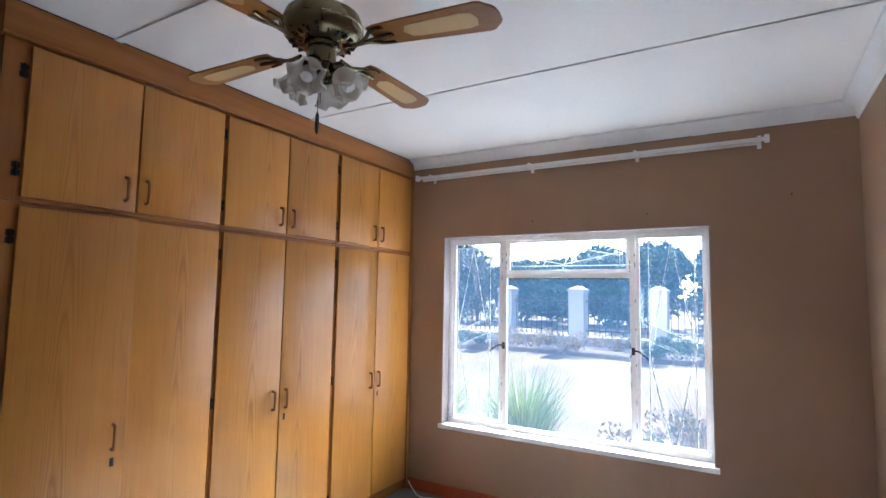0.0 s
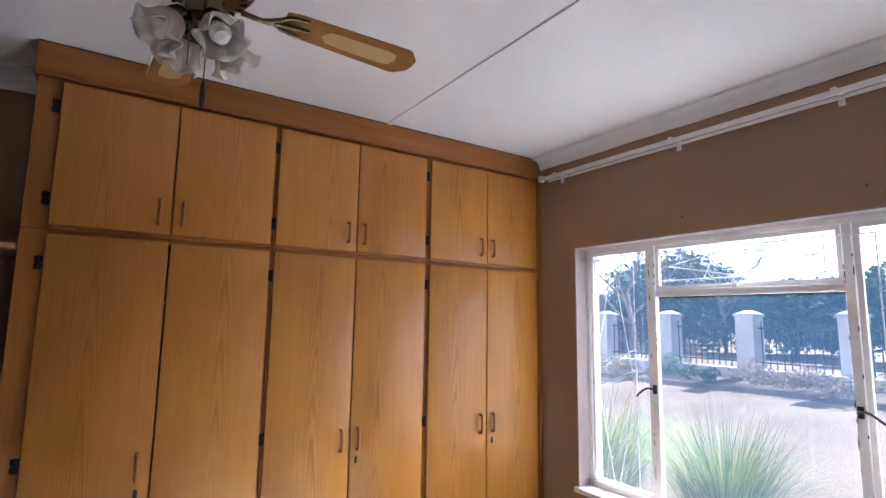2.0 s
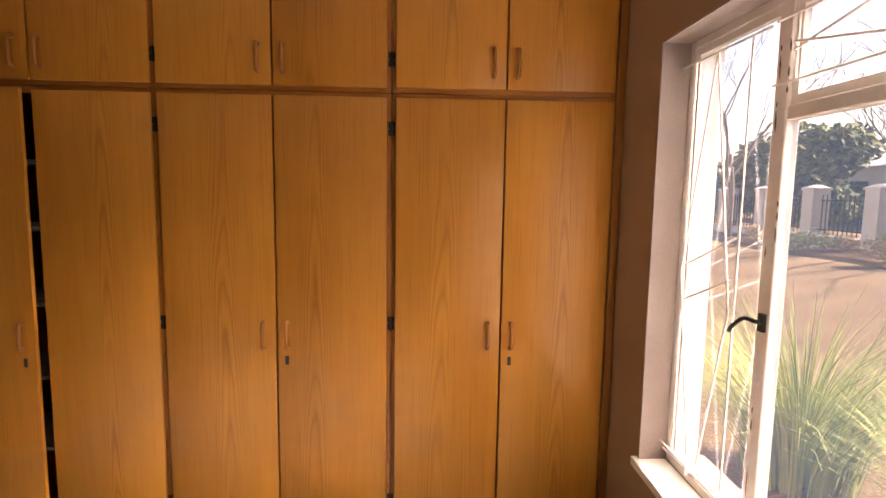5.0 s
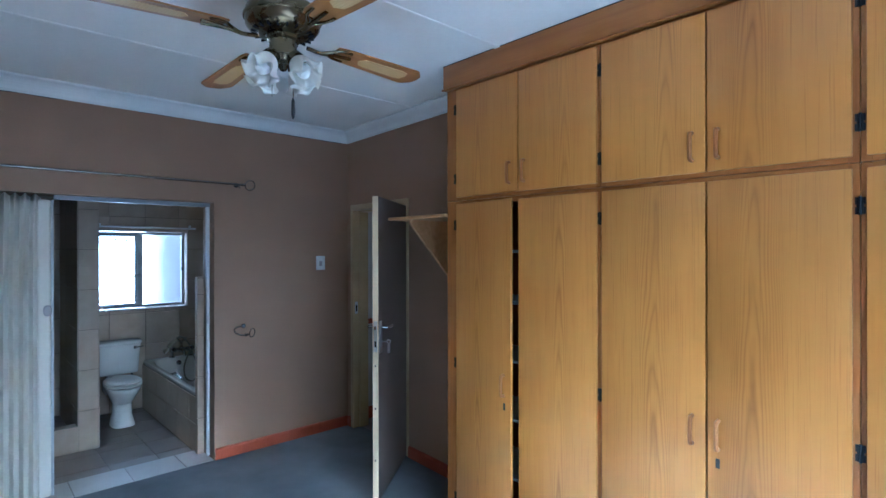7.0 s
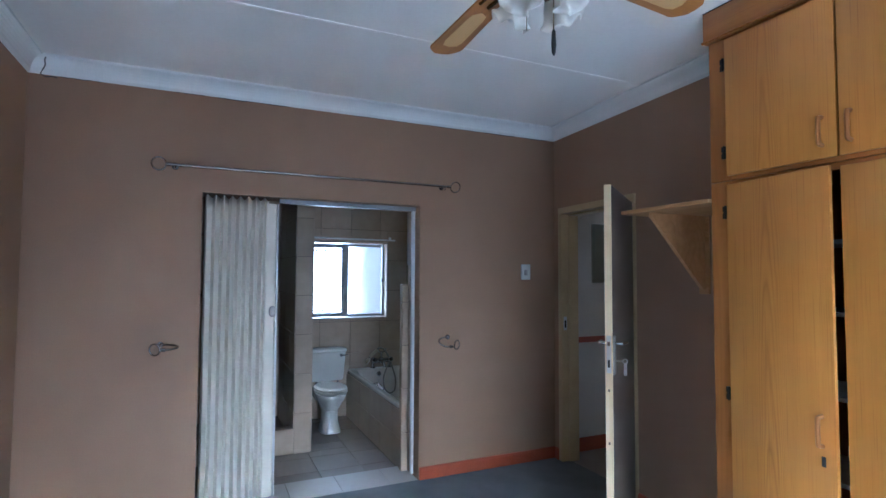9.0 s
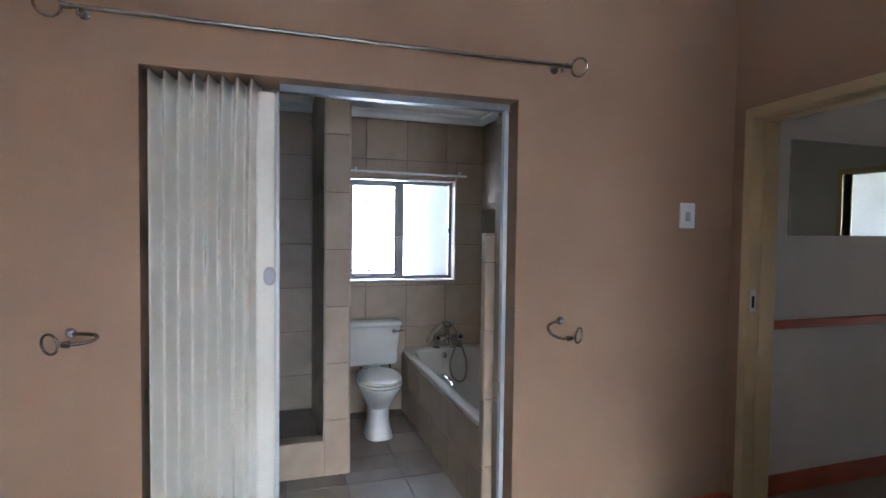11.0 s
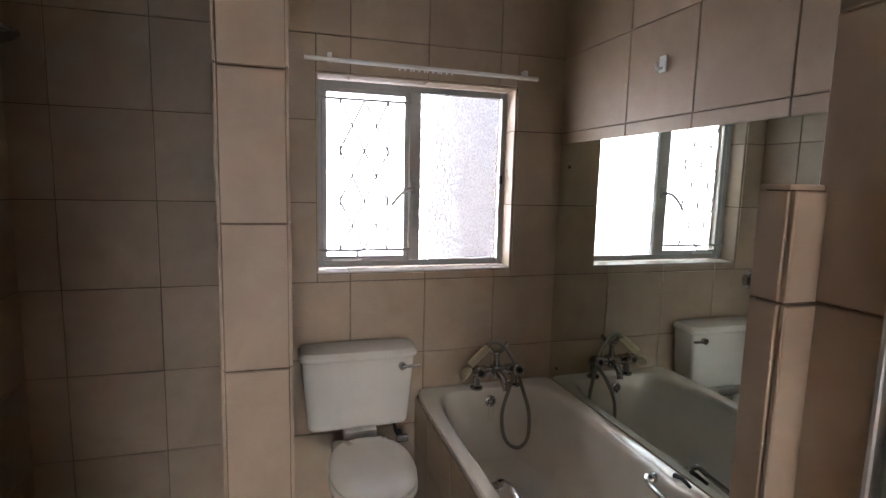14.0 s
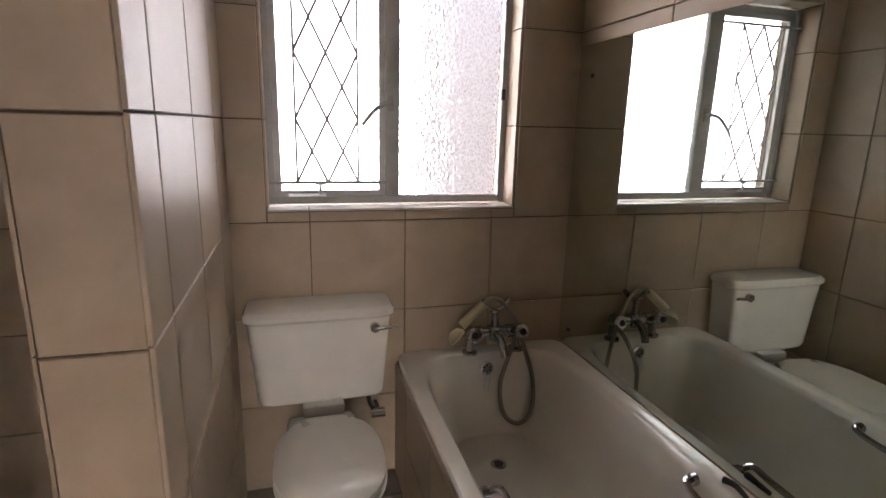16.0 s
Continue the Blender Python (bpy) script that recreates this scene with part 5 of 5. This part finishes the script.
seat = [super_ring(-6.428, ty, 0.215, 0.151, 0.380, 2.3, 44), super_ring(-6.428, ty, 0.222, 0.156, 0.380, 2.3, 44), super_ring(-6.428, ty, 0.222, 0.156, 0.390, 2.3, 44), super_ring(-6.428, ty, 0.215, 0.150, 0.394, 2.3, 44)]
part("seat", loft(bmesh.new(), seat), SEAT_PLASTIC, toilet, "ivory plastic toilet seat, closed")
sl = [super_ring(-6.430, ty, 0.213, 0.148, 0.401, 2.35, 44), super_ring(-6.430, ty, 0.220, 0.154, 0.405, 2.35, 44), super_ring(-6.430, ty, 0.219, 0.153, 0.416, 2.35, 44), super_ring(-6.430, ty, 0.205, 0.140, 0.424, 2.35, 44), super_ring(-6.430, ty, 0.150, 0.090, 0.428, 2.3, 44)]
part("seat_lid", loft(bmesh.new(), sl), SEAT_PLASTIC, toilet, "ivory plastic toilet lid, closed")
for s in (-0.07, 0.07):
    part("seat_hinge", rod((-6.63, ty + s - 0.02, 0.405), (-6.63, ty + s + 0.02, 0.405), 0.013, 10), SEAT_PLASTIC, toilet)
part("supply_pipe", tube(bmesh.new(), [(BXW + T + 0.002, ty + 0.2, 0.3), (-6.83, ty + 0.2, 0.3), (-6.82, ty + 0.17, 0.34), (-6.82, ty + 0.16, 0.402)], 0.008, 8, 4), RUBBER, toilet, "dark supply pipe and valve")
part("valve", rod((-6.81, ty + 0.17, 0.31), (-6.81, ty + 0.22, 0.31), 0.018, 12), CHROME, toilet, "chrome stop valve")

# ---- shower ----
kerb = structure("shower_kerb", boxes((PF + 0.002, PF - 0.1, BYS, PY[0] - 0.001, -0.1, 0.2 - T)), GROUT, "beige tiled shower kerb")
structure("shower_floor", boxes((BXW, PF - 0.1, BYS, PY[0], -0.1, 0.06)), FLOOR_TILE, "beige tiled shower floor")
head = thing("wall_shower", (-6.49, BYS + 0.02, 1.95), "small chrome shower rose on a bent arm", "shower head")
part("arm", tube(bmesh.new(), [(-6.51, BYS + T + 0.001, 1.88), (-6.51, BYS + 0.1, 1.89), (-6.51, BYS + 0.17, 1.85)], 0.01, 10, 4), CHROME, head)
part("rose", lathe(bmesh.new(), [(0.012, 0.03), (0.016, 0.01), (0.04, -0.015), (0.04, -0.022), (0.004, -0.024)], 18, Matrix.Translation((-6.51, BYS + 0.175, 1.835)) @ pose(0, 0, 0, 25, 0, 0)), CHROME, head)
for x in (-6.43, -6.59):
    st = thing("shower_tap", (x, BYS + 0.02, 1.33), "chrome shower tap on the tiled wall", "tap", "shower taps")
    part("stem", lathe(bmesh.new(), [(0.026, 0.0), (0.026, 0.008), (0.012, 0.012), (0.012, 0.045)], 14, Matrix.Translation((x, BYS + T + 0.001, 1.33)) @ pose(0, 0, 0, -90, 0, 0)), CHROME, st)
    hb = bmesh.new()
    for a in (0, 90):
        tube(hb, [Vector((x, BYS + 0.055, 1.33)) + Vector((math.cos(radians(a + 20)), 0, math.sin(radians(a + 20)))) * d for d in (-0.03, 0.03)], 0.007, 8)
    part("cross_head", hb, CHROME, st)

# ---- outdoors ----
def height(x, y):
    t = min(1, max(0, (x - 1.2) / 5.4))
    return -0.06 + 0.52 * t * t * (3 - 2 * t) + 0.03 * noise.noise((x * 0.35, y * 0.35, 0))


gb = bmesh.new()
gx = [-30 + 30.2 * i / 4 for i in range(4)] + [0.23 + 14 * (i / 40) for i in range(41)] + [20, 40, 90, 250, 900]
gy = [-900, -200, -60, -30] + [-16 + i * 0.8 for i in range(51)] + [40, 80, 250, 900]
gv = [[gb.verts.new((x, y, -0.25 if x < 0.23 else height(x, y))) for y in gy] for x in gx]
for a, b in zip(gv, gv[1:]):
    for i in range(len(gy) - 1):
        gb.faces.new((a[i], b[i], b[i + 1], a[i + 1]))
LAWN = mottled("dry_winter_lawn", (0.086, 0.062, 0.037), (0.168, 0.124, 0.076), 0.95, 45, 0.8, 0.8, spec=0.1, distance=0.02)
structure("ground", gb, LAWN, "pale dry winter lawn")
SOIL = mottled("dark_soil", (0.05, 0.036, 0.024), (0.1, 0.07, 0.05), 0.95, 25, 2, 0.8, spec=0.1, distance=0.03)
WALL_WHITE = mottled("white_garden_plaster", (0.22, 0.207, 0.19), (0.285, 0.27, 0.245), 0.85, 30, 1.5, 0.3)
ROOF = mottled("grey_roof_sheet", (0.35, 0.35, 0.36), (0.48, 0.48, 0.48), 0.6, 20, 1, 0.2)
BARK = mottled("grey_bark", (0.09, 0.07, 0.055), (0.17, 0.14, 0.11), 0.95, 30, 6, 0.8, distance=0.02)
FOLIAGE = leafy("dark_evergreen_leaves", (0.022, 0.042, 0.024), (0.065, 0.1, 0.05))
SHRUB = leafy("grey_green_leaves", (0.05, 0.07, 0.035), (0.14, 0.16, 0.085))
DRYLEAF = leafy("dry_straw_leaves", (0.13, 0.09, 0.05), (0.3, 0.22, 0.13))
TUFT = leafy("green_strap_leaves", (0.13, 0.19, 0.05), (0.36, 0.42, 0.17))
FXX = 8.1
bed = bmesh.new()
loft(bed, [[(FXX - 1.75 + 0.12 * math.sin(y * 1.3), y, height(FXX - 1.75, y) - 0.02), (FXX - 1.6 + 0.12 * math.sin(y * 1.3), y, height(FXX - 1.6, y) + 0.07), (FXX - 0.2, y, height(FXX - 0.2, y) + 0.1), (FXX - 0.19, y, height(FXX, y) - 0.1)] for y in [-14 + 0.5 * i for i in range(60)]], False, False, False)
structure("flower_bed", bed, SOIL, "dark soil of the planted bed by the fence")
structure("road", boxes((FXX + 2.5, FXX + 8.0, -60, 70, 0.2, 0.44)), mottled("asphalt", (0.045, 0.045, 0.047), (0.07, 0.07, 0.07), 0.9, 60, 2, 0.6), "grey street beyond the fence")

fence = thing("garden_fence", (FXX, 3.0, 0.45), "white plastered garden fence with black palisade infill", "fence")
SP = 1.72
GZ = height(FXX, 0)
for i in range(-6, 12):
    y = 0.87 + SP * i
    pr = boxes((FXX - 0.2, FXX + 0.2, y - 0.17, y + 0.17, GZ - 0.2, 1.74), (FXX - 0.225, FXX + 0.225, y - 0.195, y + 0.195, 1.74, 1.79))
    loft(pr, [[(FXX + a * s, y + 0.8 * b * s, z) for a, b in ((-1, -1), (1, -1), (1, 1), (-1, 1))] for s, z in ((0.22, 1.791), (0.06, 1.86))])
    part("pillar", pr, WALL_WHITE, fence, "pale plastered pillar with a cap")
    ya, yb = y + 0.172, y + SP - 0.172
    part("low_wall", boxes((FXX - 0.09, FXX + 0.09, ya, yb, GZ - 0.2, GZ + 0.28)), WALL_WHITE, fence)
    pal = boxes((FXX - 0.012, FXX + 0.012, ya, yb, GZ + 0.4, GZ + 0.43), (FXX - 0.012, FXX + 0.012, ya, yb, 1.5, 1.53))
    for k in range(11):
        yy = ya + (k + 0.5) * (yb - ya) / 11
        box(pal, FXX - 0.028, FXX - 0.0125, yy - 0.008, yy + 0.008, GZ + 0.3, 1.64)
    part("palisade", pal, BLACK_IRON, fence, "black steel palisade panel")


def leaf_cloud(name, blobs, count, size, mat, rng, flat=0.5):
    """Many small leaves scattered through uneven clumps; returns a bmesh."""
    bm = bmesh.new()
    weights = [b[3] ** 2 for b in blobs]
    for _ in range(count):
        cx, cy, cz, r = rng.choices(blobs, weights)[0]
        d = Vector((rng.gauss(0, 1), rng.gauss(0, 1), rng.gauss(0, 1))).normalized() * r * rng.uniform(0.35, 1.08) ** 0.7
        p = Vector((cx, cy, cz)) + Vector((d.x, d.y, d.z * 0.8))
        a = Vector((rng.uniform(-1, 1), rng.uniform(-1, 1), rng.uniform(-1, 1))).normalized()
        b = a.orthogonal().normalized()
        s = size * rng.uniform(0.6, 1.5)
        v = [bm.verts.new(p + a * s), bm.verts.new(p + b * s * flat), bm.verts.new(p - a * s), bm.verts.new(p - b * s * flat)]
        bm.faces.new(v)
    return bm


def limbs(bm, base, heading, length, radius, depth, rng, spread=0.55):
    pts = [Vector(base)]
    d = Vector(heading).normalized()
    for i in range(4):
        d = (d + Vector((rng.uniform(-1, 1), rng.uniform(-1, 1), rng.uniform(-0.3, 0.6))) * 0.16).normalized()
        pts.append(pts[-1] + d * length / 4)
    tube(bm, pts, radius, 6, 0, 0.55)
    if depth:
        for k in range(3 if depth > 1 else 4):
            q = pts[rng.choice((2, 3, 4))]
            nd = (d + Vector((rng.uniform(-1, 1), rng.uniform(-1, 1), rng.uniform(-0.2, 0.8))) * spread).normalized()
            limbs(bm, q, nd, length * rng.uniform(0.55, 0.8), radius * 0.5, depth - 1, rng, spread)


def tree(x, y, h, r, seed, leafy_tree=True, mat=None, leaves=10000):
    rng = random.Random(seed)
    z = height(min(x, 14), y)
    label = "dense dark evergreen tree beyond the fence" if leafy_tree else "bare winter tree with many fine branches"
    t = thing("tree", (x, y, z), label, "tree", "trees beyond the garden fence")
    tb = bmesh.new()
    tube(tb, [(x, y, z - 0.2), (x + 0.05, y, z + h * 0.2), (x, y + 0.1, z + h * 0.42)], (0.0275 if leafy_tree else 0.016) * h, 8, 3, 0.7)
    for k in range(6):
        a = k * 1.05 + rng.uniform(-0.3, 0.3)
        limbs(tb, (x, y + 0.08, z + h * rng.uniform(0.22, 0.42)), (math.cos(a), math.sin(a), 1.1), h * 0.38, (0.013 if leafy_tree else 0.008) * h, 1 if leafy_tree else 3, rng, 0.7)
    part("trunk", tb, BARK, t)
    if leafy_tree:
        blobs = [(x + rng.uniform(-1, 1) * r * 0.75, y + rng.uniform(-1, 1) * r * 0.75, z + h * rng.uniform(0.3, 0.92), r * rng.uniform(0.28, 0.55)) for _ in range(26)]
        part("crown", leaf_cloud("crown", blobs, leaves, 0.07 * r ** 0.5 + 0.04, mat, rng), mat or FOLIAGE, t)


tree(19.0, 11.5, 3.5, 2.3, 1, leaves=15000)
tree(19.6, 6.6, 2.8, 2.2, 2, leaves=14000)
tree(19.0, 1.9, 3.1, 2.3, 3, leaves=15000)
tree(19.8, -3.2, 3.2, 2.4, 4, leaves=15000)
tree(25.0, 15.0, 4.4, 3.0, 5, leaves=13000)
tree(24.0, -8.5, 4.2, 3.0, 6, leaves=13000)
tree(10.0, 13.2, 2.9, 1.7, 7, mat=SHRUB)
tree(10.6, 7.2, 4.8, 2.0, 8, False)
tree(7.0, 11.0, 5.2, 2.0, 9, False)
tree(18.0, 17.5, 6.5, 2.5, 10, False)
tree(17.6, 8.2, 4.9, 2.0, 15, False)

rng = random.Random(21)
hedge_blobs = [(FXX + 9.0 + rng.uniform(-0.4, 0.4), -14 + 0.62 * i, GZ + rng.uniform(0.3, 1.5), rng.uniform(0.5, 0.85)) for i in range(72)]
tagged(single("hedge", leaf_cloud("hedge", hedge_blobs, 26000, 0.085, FOLIAGE, rng), FOLIAGE, "dark uneven hedge across the street", "hedge"), kind="stuff")
for i in range(30):
    y = -6.2 + i * 0.56 + rng.uniform(-0.2, 0.2)
    x = FXX - rng.uniform(0.45, 1.5)
    z = height(x, y) + 0.06
    r = rng.uniform(0.2, 0.4)
    mat = rng.choice((SHRUB, DRYLEAF, DRYLEAF, FOLIAGE, SHRUB))
    word = {SHRUB.name: "grey-green", DRYLEAF.name: "dry straw-coloured", FOLIAGE.name: "dark green"}[mat.name]
    blobs = [(x + rng.uniform(-0.3, 0.3) * r * 2, y + rng.uniform(-0.6, 0.6) * r * 2, z + r * rng.uniform(0.2, 0.95), r * rng.uniform(0.35, 0.7)) for _ in range(8)]
    single("shrub", leaf_cloud("shrub", blobs, 620, 0.036, mat, rng, 0.3), mat, f"low {word} shrub in the bed by the fence", "shrub", "shrubs in the fence bed")


def tuft(name, x, y, n, length, mat, rng, label, lean=0.8):
    bm = bmesh.new()
    z = height(x, y)
    for _ in range(n):
        a = rng.uniform(0, 2 * math.pi)
        d = Vector((math.cos(a), math.sin(a), 0))
        side = Vector((-d.y, d.x, 0))
        p = Vector((x, y, z - 0.02)) + d * rng.uniform(0, 0.3)
        L, k, w = length * rng.uniform(0.55, 1.1), rng.uniform(0.25, 1.0) * lean, rng.uniform(0.004, 0.009)
        prev = None
        for s in range(6):
            t = s / 5
            q = p + d * (L * k * t * t * 0.75 + 0.04 * t) + Vector((0, 0, L * (t - 0.42 * k * t * t)))
            ww = w * (1 - t * 0.92)
            cur = (bm.verts.new(q - side * ww), bm.verts.new(q + side * ww))
            if prev:
                bm.faces.new((prev[0], prev[1], cur[1], cur[0]))
            prev = cur
    single(name, bm, mat, label, "grass tuft", "tufts under the window")


tuft("grass_tuft", 1.5, -0.42, 1000, 1.08, TUFT, rng, "large green strap-leaved tuft under the window", 0.85)
tuft("grass_tuft", 1.35, 0.62, 800, 1.25, TUFT, rng, "green strap-leaved tuft beside the wall", 1.15)
tuft("grass_tuft", 1.5, -2.15, 260, 1.1, DRYLEAF, rng, "dry straw-coloured tuft under the window", 0.9)
for i, (x, y) in enumerate(((1.7, -1.55), (1.5, -1.85), (2.2, -2.5), (1.9, -2.1))):
    z = height(x, y)
    blobs = [(x + rng.uniform(-0.2, 0.2), y + rng.uniform(-0.22, 0.22), z + rng.uniform(0.12, 0.5), rng.uniform(0.1, 0.2)) for _ in range(7)]
    single("shrub", leaf_cloud("shrub", blobs, 380, 0.026, DRYLEAF if i % 2 == 0 else SHRUB, rng), DRYLEAF if i % 2 == 0 else SHRUB, "small dry flowering shrub under the window", "shrub", "shrubs under the window")

house = thing("house", (21, 20, 0.4), "low white house with a grey roof across the street", "house")
part("wall", boxes((18, 25, 15.5, 24, 0.3, 2.9)), WALL_WHITE, house)
part("roof", loft(bmesh.new(), [[(17.4, 15.0, 2.9), (25.6, 15.0, 2.9), (25.6, 24.5, 2.9), (17.4, 24.5, 2.9)], [(21, 17.5, 4.3), (22, 17.5, 4.3), (22, 22, 4.3), (21, 22, 4.3)]]), ROOF, house)
for y in (17, 20, 22.3):
    wdw = part("window", boxes((17.97, 18.02, y - 0.5, y + 0.5, 1.2, 2.3)), DARK_VOID, house, "dark window")
# Unseen slab, added only to shade the wall outside the bathroom window.
structure("sun_block_slab", boxes((BXW - 1.15, WB, BYS - 0.5, 2.2, 2.64, 2.72)), ROOF, "unseen overhanging slab added to keep sun off the wall behind the obscure glass")
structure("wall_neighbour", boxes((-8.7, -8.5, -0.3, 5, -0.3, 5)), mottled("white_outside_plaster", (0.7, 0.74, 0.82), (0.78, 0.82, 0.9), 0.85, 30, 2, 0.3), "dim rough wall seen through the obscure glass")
# Emissive panel added in place of the bright outdoors; it also lights the bathroom.
structure("backdrop", boxes((-9.6, -9.4, -14, 12, -0.3, 12)), glow("backdrop_glow", (0.98, 0.98, 1.0), 1.3), "glowing white panel standing in for daylight outside the bathroom window")

# ---- tiles, piece by piece ----
S = 0.333


def cuts(a, b, first, pitch=S):
    """Joint lines from a to b with one at first."""
    k = math.ceil((a - first) / pitch + 0.05)
    out = [a]
    while first + k * pitch < b - 0.02:
        out.append(first + k * pitch)
        k += 1
    return out + [b]


FLOORROWS = cuts(BXW, WB, -6.09, 0.338)
# window wall: runs south to north, faces east
tiling(wall_bw, (BXW, 0, 0), (0, 1, 0), (0, 0, 1), cuts(PY[1], BYN, -0.68), ROWS, holes=[(wy0, wy1, wz0, wz1)])
tiling(wall_bw, (BXW, 0, 0), (0, 1, 0), (0, 0, 1), cuts(BYS, PY[0], -1.75), ROWS)
# recess of the window
for za, n in ((wz0, 1), (wz1, -1)):
    tiling(wall_bw, (BXW if n == 1 else QX, 0, za), (0, 1, 0), (-n, 0, 0), cuts(wy0, wy1, -0.68), [0, 0.1], SILL_TILE if n == 1 else TILE)
tiling(wall_bw, (BXW, wy0, 0), (-1, 0, 0), (0, 0, 1), [0, 0.1], [wz0 + 0.008] + [r for r in ROWS if wz0 + 0.05 < r < wz1] + [wz1 - 0.008])
tiling(wall_bw, (QX, wy1, 0), (1, 0, 0), (0, 0, 1), [0, 0.1], [wz0 + 0.008] + [r for r in ROWS if wz0 + 0.05 < r < wz1] + [wz1 - 0.008])
# mirror wall: faces south
tiling(wall_bn, (0, BYN, 0), (1, 0, 0), (0, 0, 1), [BXW + T, -6.425, -6.08, -5.735, -5.39, -5.17], ROWS[:6] + [2.018, 2.335])
# shower side wall: faces north
tiling(wall_bs, (0, BYS, 0), (-1, 0, 0), (0, 0, 1), cuts(-WB, -BXW - T, 5.99), ROWS)
# partition: front, toilet side, shower side
tiling(pillar, (PF, 0, 0), (0, 1, 0), (0, 0, 1), [PY[0], PY[1]], [r - 0.004 for r in ROWS[:7]] + [2.4])
tiling(pillar, (0, PY[1], 0), (-1, 0, 0), (0, 0, 1), cuts(-PF - T, -BXW - T, 6.04), ROWS[:7] + [2.4])
tiling(pillar, (0, PY[0], 0), (1, 0, 0), (0, 0, 1), cuts(BXW + T, PF + T, -6.19), ROWS[:7] + [2.4])
# half-height partition at the bath's end and the tiled jamb
tiling(dado, (0, -0.72, 0), (1, 0, 0), (0, 0, 1), [-5.175, WB], [BZ, 0.291, 0.629, 0.967, 1.305, 1.44])
tiling(dado, (WB, 0, 0), (0, 1, 0), (0, 0, 1), [-0.726, -0.673], [BZ, 0.291, 0.629, 0.967, 1.305, 1.44])
tiling(dado, (-5.168, 0, 0), (0, -1, 0), (0, 0, 1), [-BYN + T, 0.36, 0.72], [RIM + 0.005, 0.629, 0.967, 1.305, 1.44])
tiling(dado, (0, 0, 1.44), (1, 0, 0), (0, 1, 0), [-5.175, WB], [-0.727, -0.36, BYN - T])
tiling(wall_be, (0, j1, 0), (1, 0, 0), (0, 0, 1), [WB - 0.012, AX - 0.0145], [0.0, 0.291, 0.629, 0.967, 1.305, 1.643, 1.98, JTOP - 0.032], joint=0.003)
tiling(wall_be, (WB - 0.006, 0, 0), (0, -1, 0), (0, 0, 1), [0.03, 0.36, 0.635], [1.45, 1.68, 2.01, 2.335])
tiling(wall_be, (WB - 0.006, 0, 0), (0, -1, 0), (0, 0, 1), [2.17, -BYS - T], ROWS)
# bath panel, kerb, floor, threshold
tiling(panel, (0, TY0 + T + 0.001, 0), (1, 0, 0), (0, 0, 1), cuts(BXW + T, -5.176, -6.04), [BZ, 0.225, RIM - 0.042])
tiling(kerb, (PF + 0.002, 0, 0), (0, 1, 0), (0, 0, 1), cuts(BYS, PY[0] - 0.002, -1.75), [BZ, 0.2])
tiling(kerb, (0, 0, 0.2 - T), (1, 0, 0), (0, 1, 0), [PF - 0.1, PF + 0.009], cuts(BYS, PY[0] - 0.008, -1.75))
tiling(base_floor, (0, 0, BZ - T), (1, 0, 0), (0, 1, 0), FLOORROWS, cuts(BYS, -0.71, -0.965, 0.338), FLOOR_TILE, holes=[(BXW - 1, PF + 0.002, BYS - 1, PY[1]), (WB - 0.11, 0, -9, 9)])
tiling(sill_floor, (0, 0, 0.002 - T), (1, 0, 0), (0, 1, 0), [WB - 0.11, XB - 0.002], cuts(j0, j1, -0.87, 0.355), SILL_TILE)
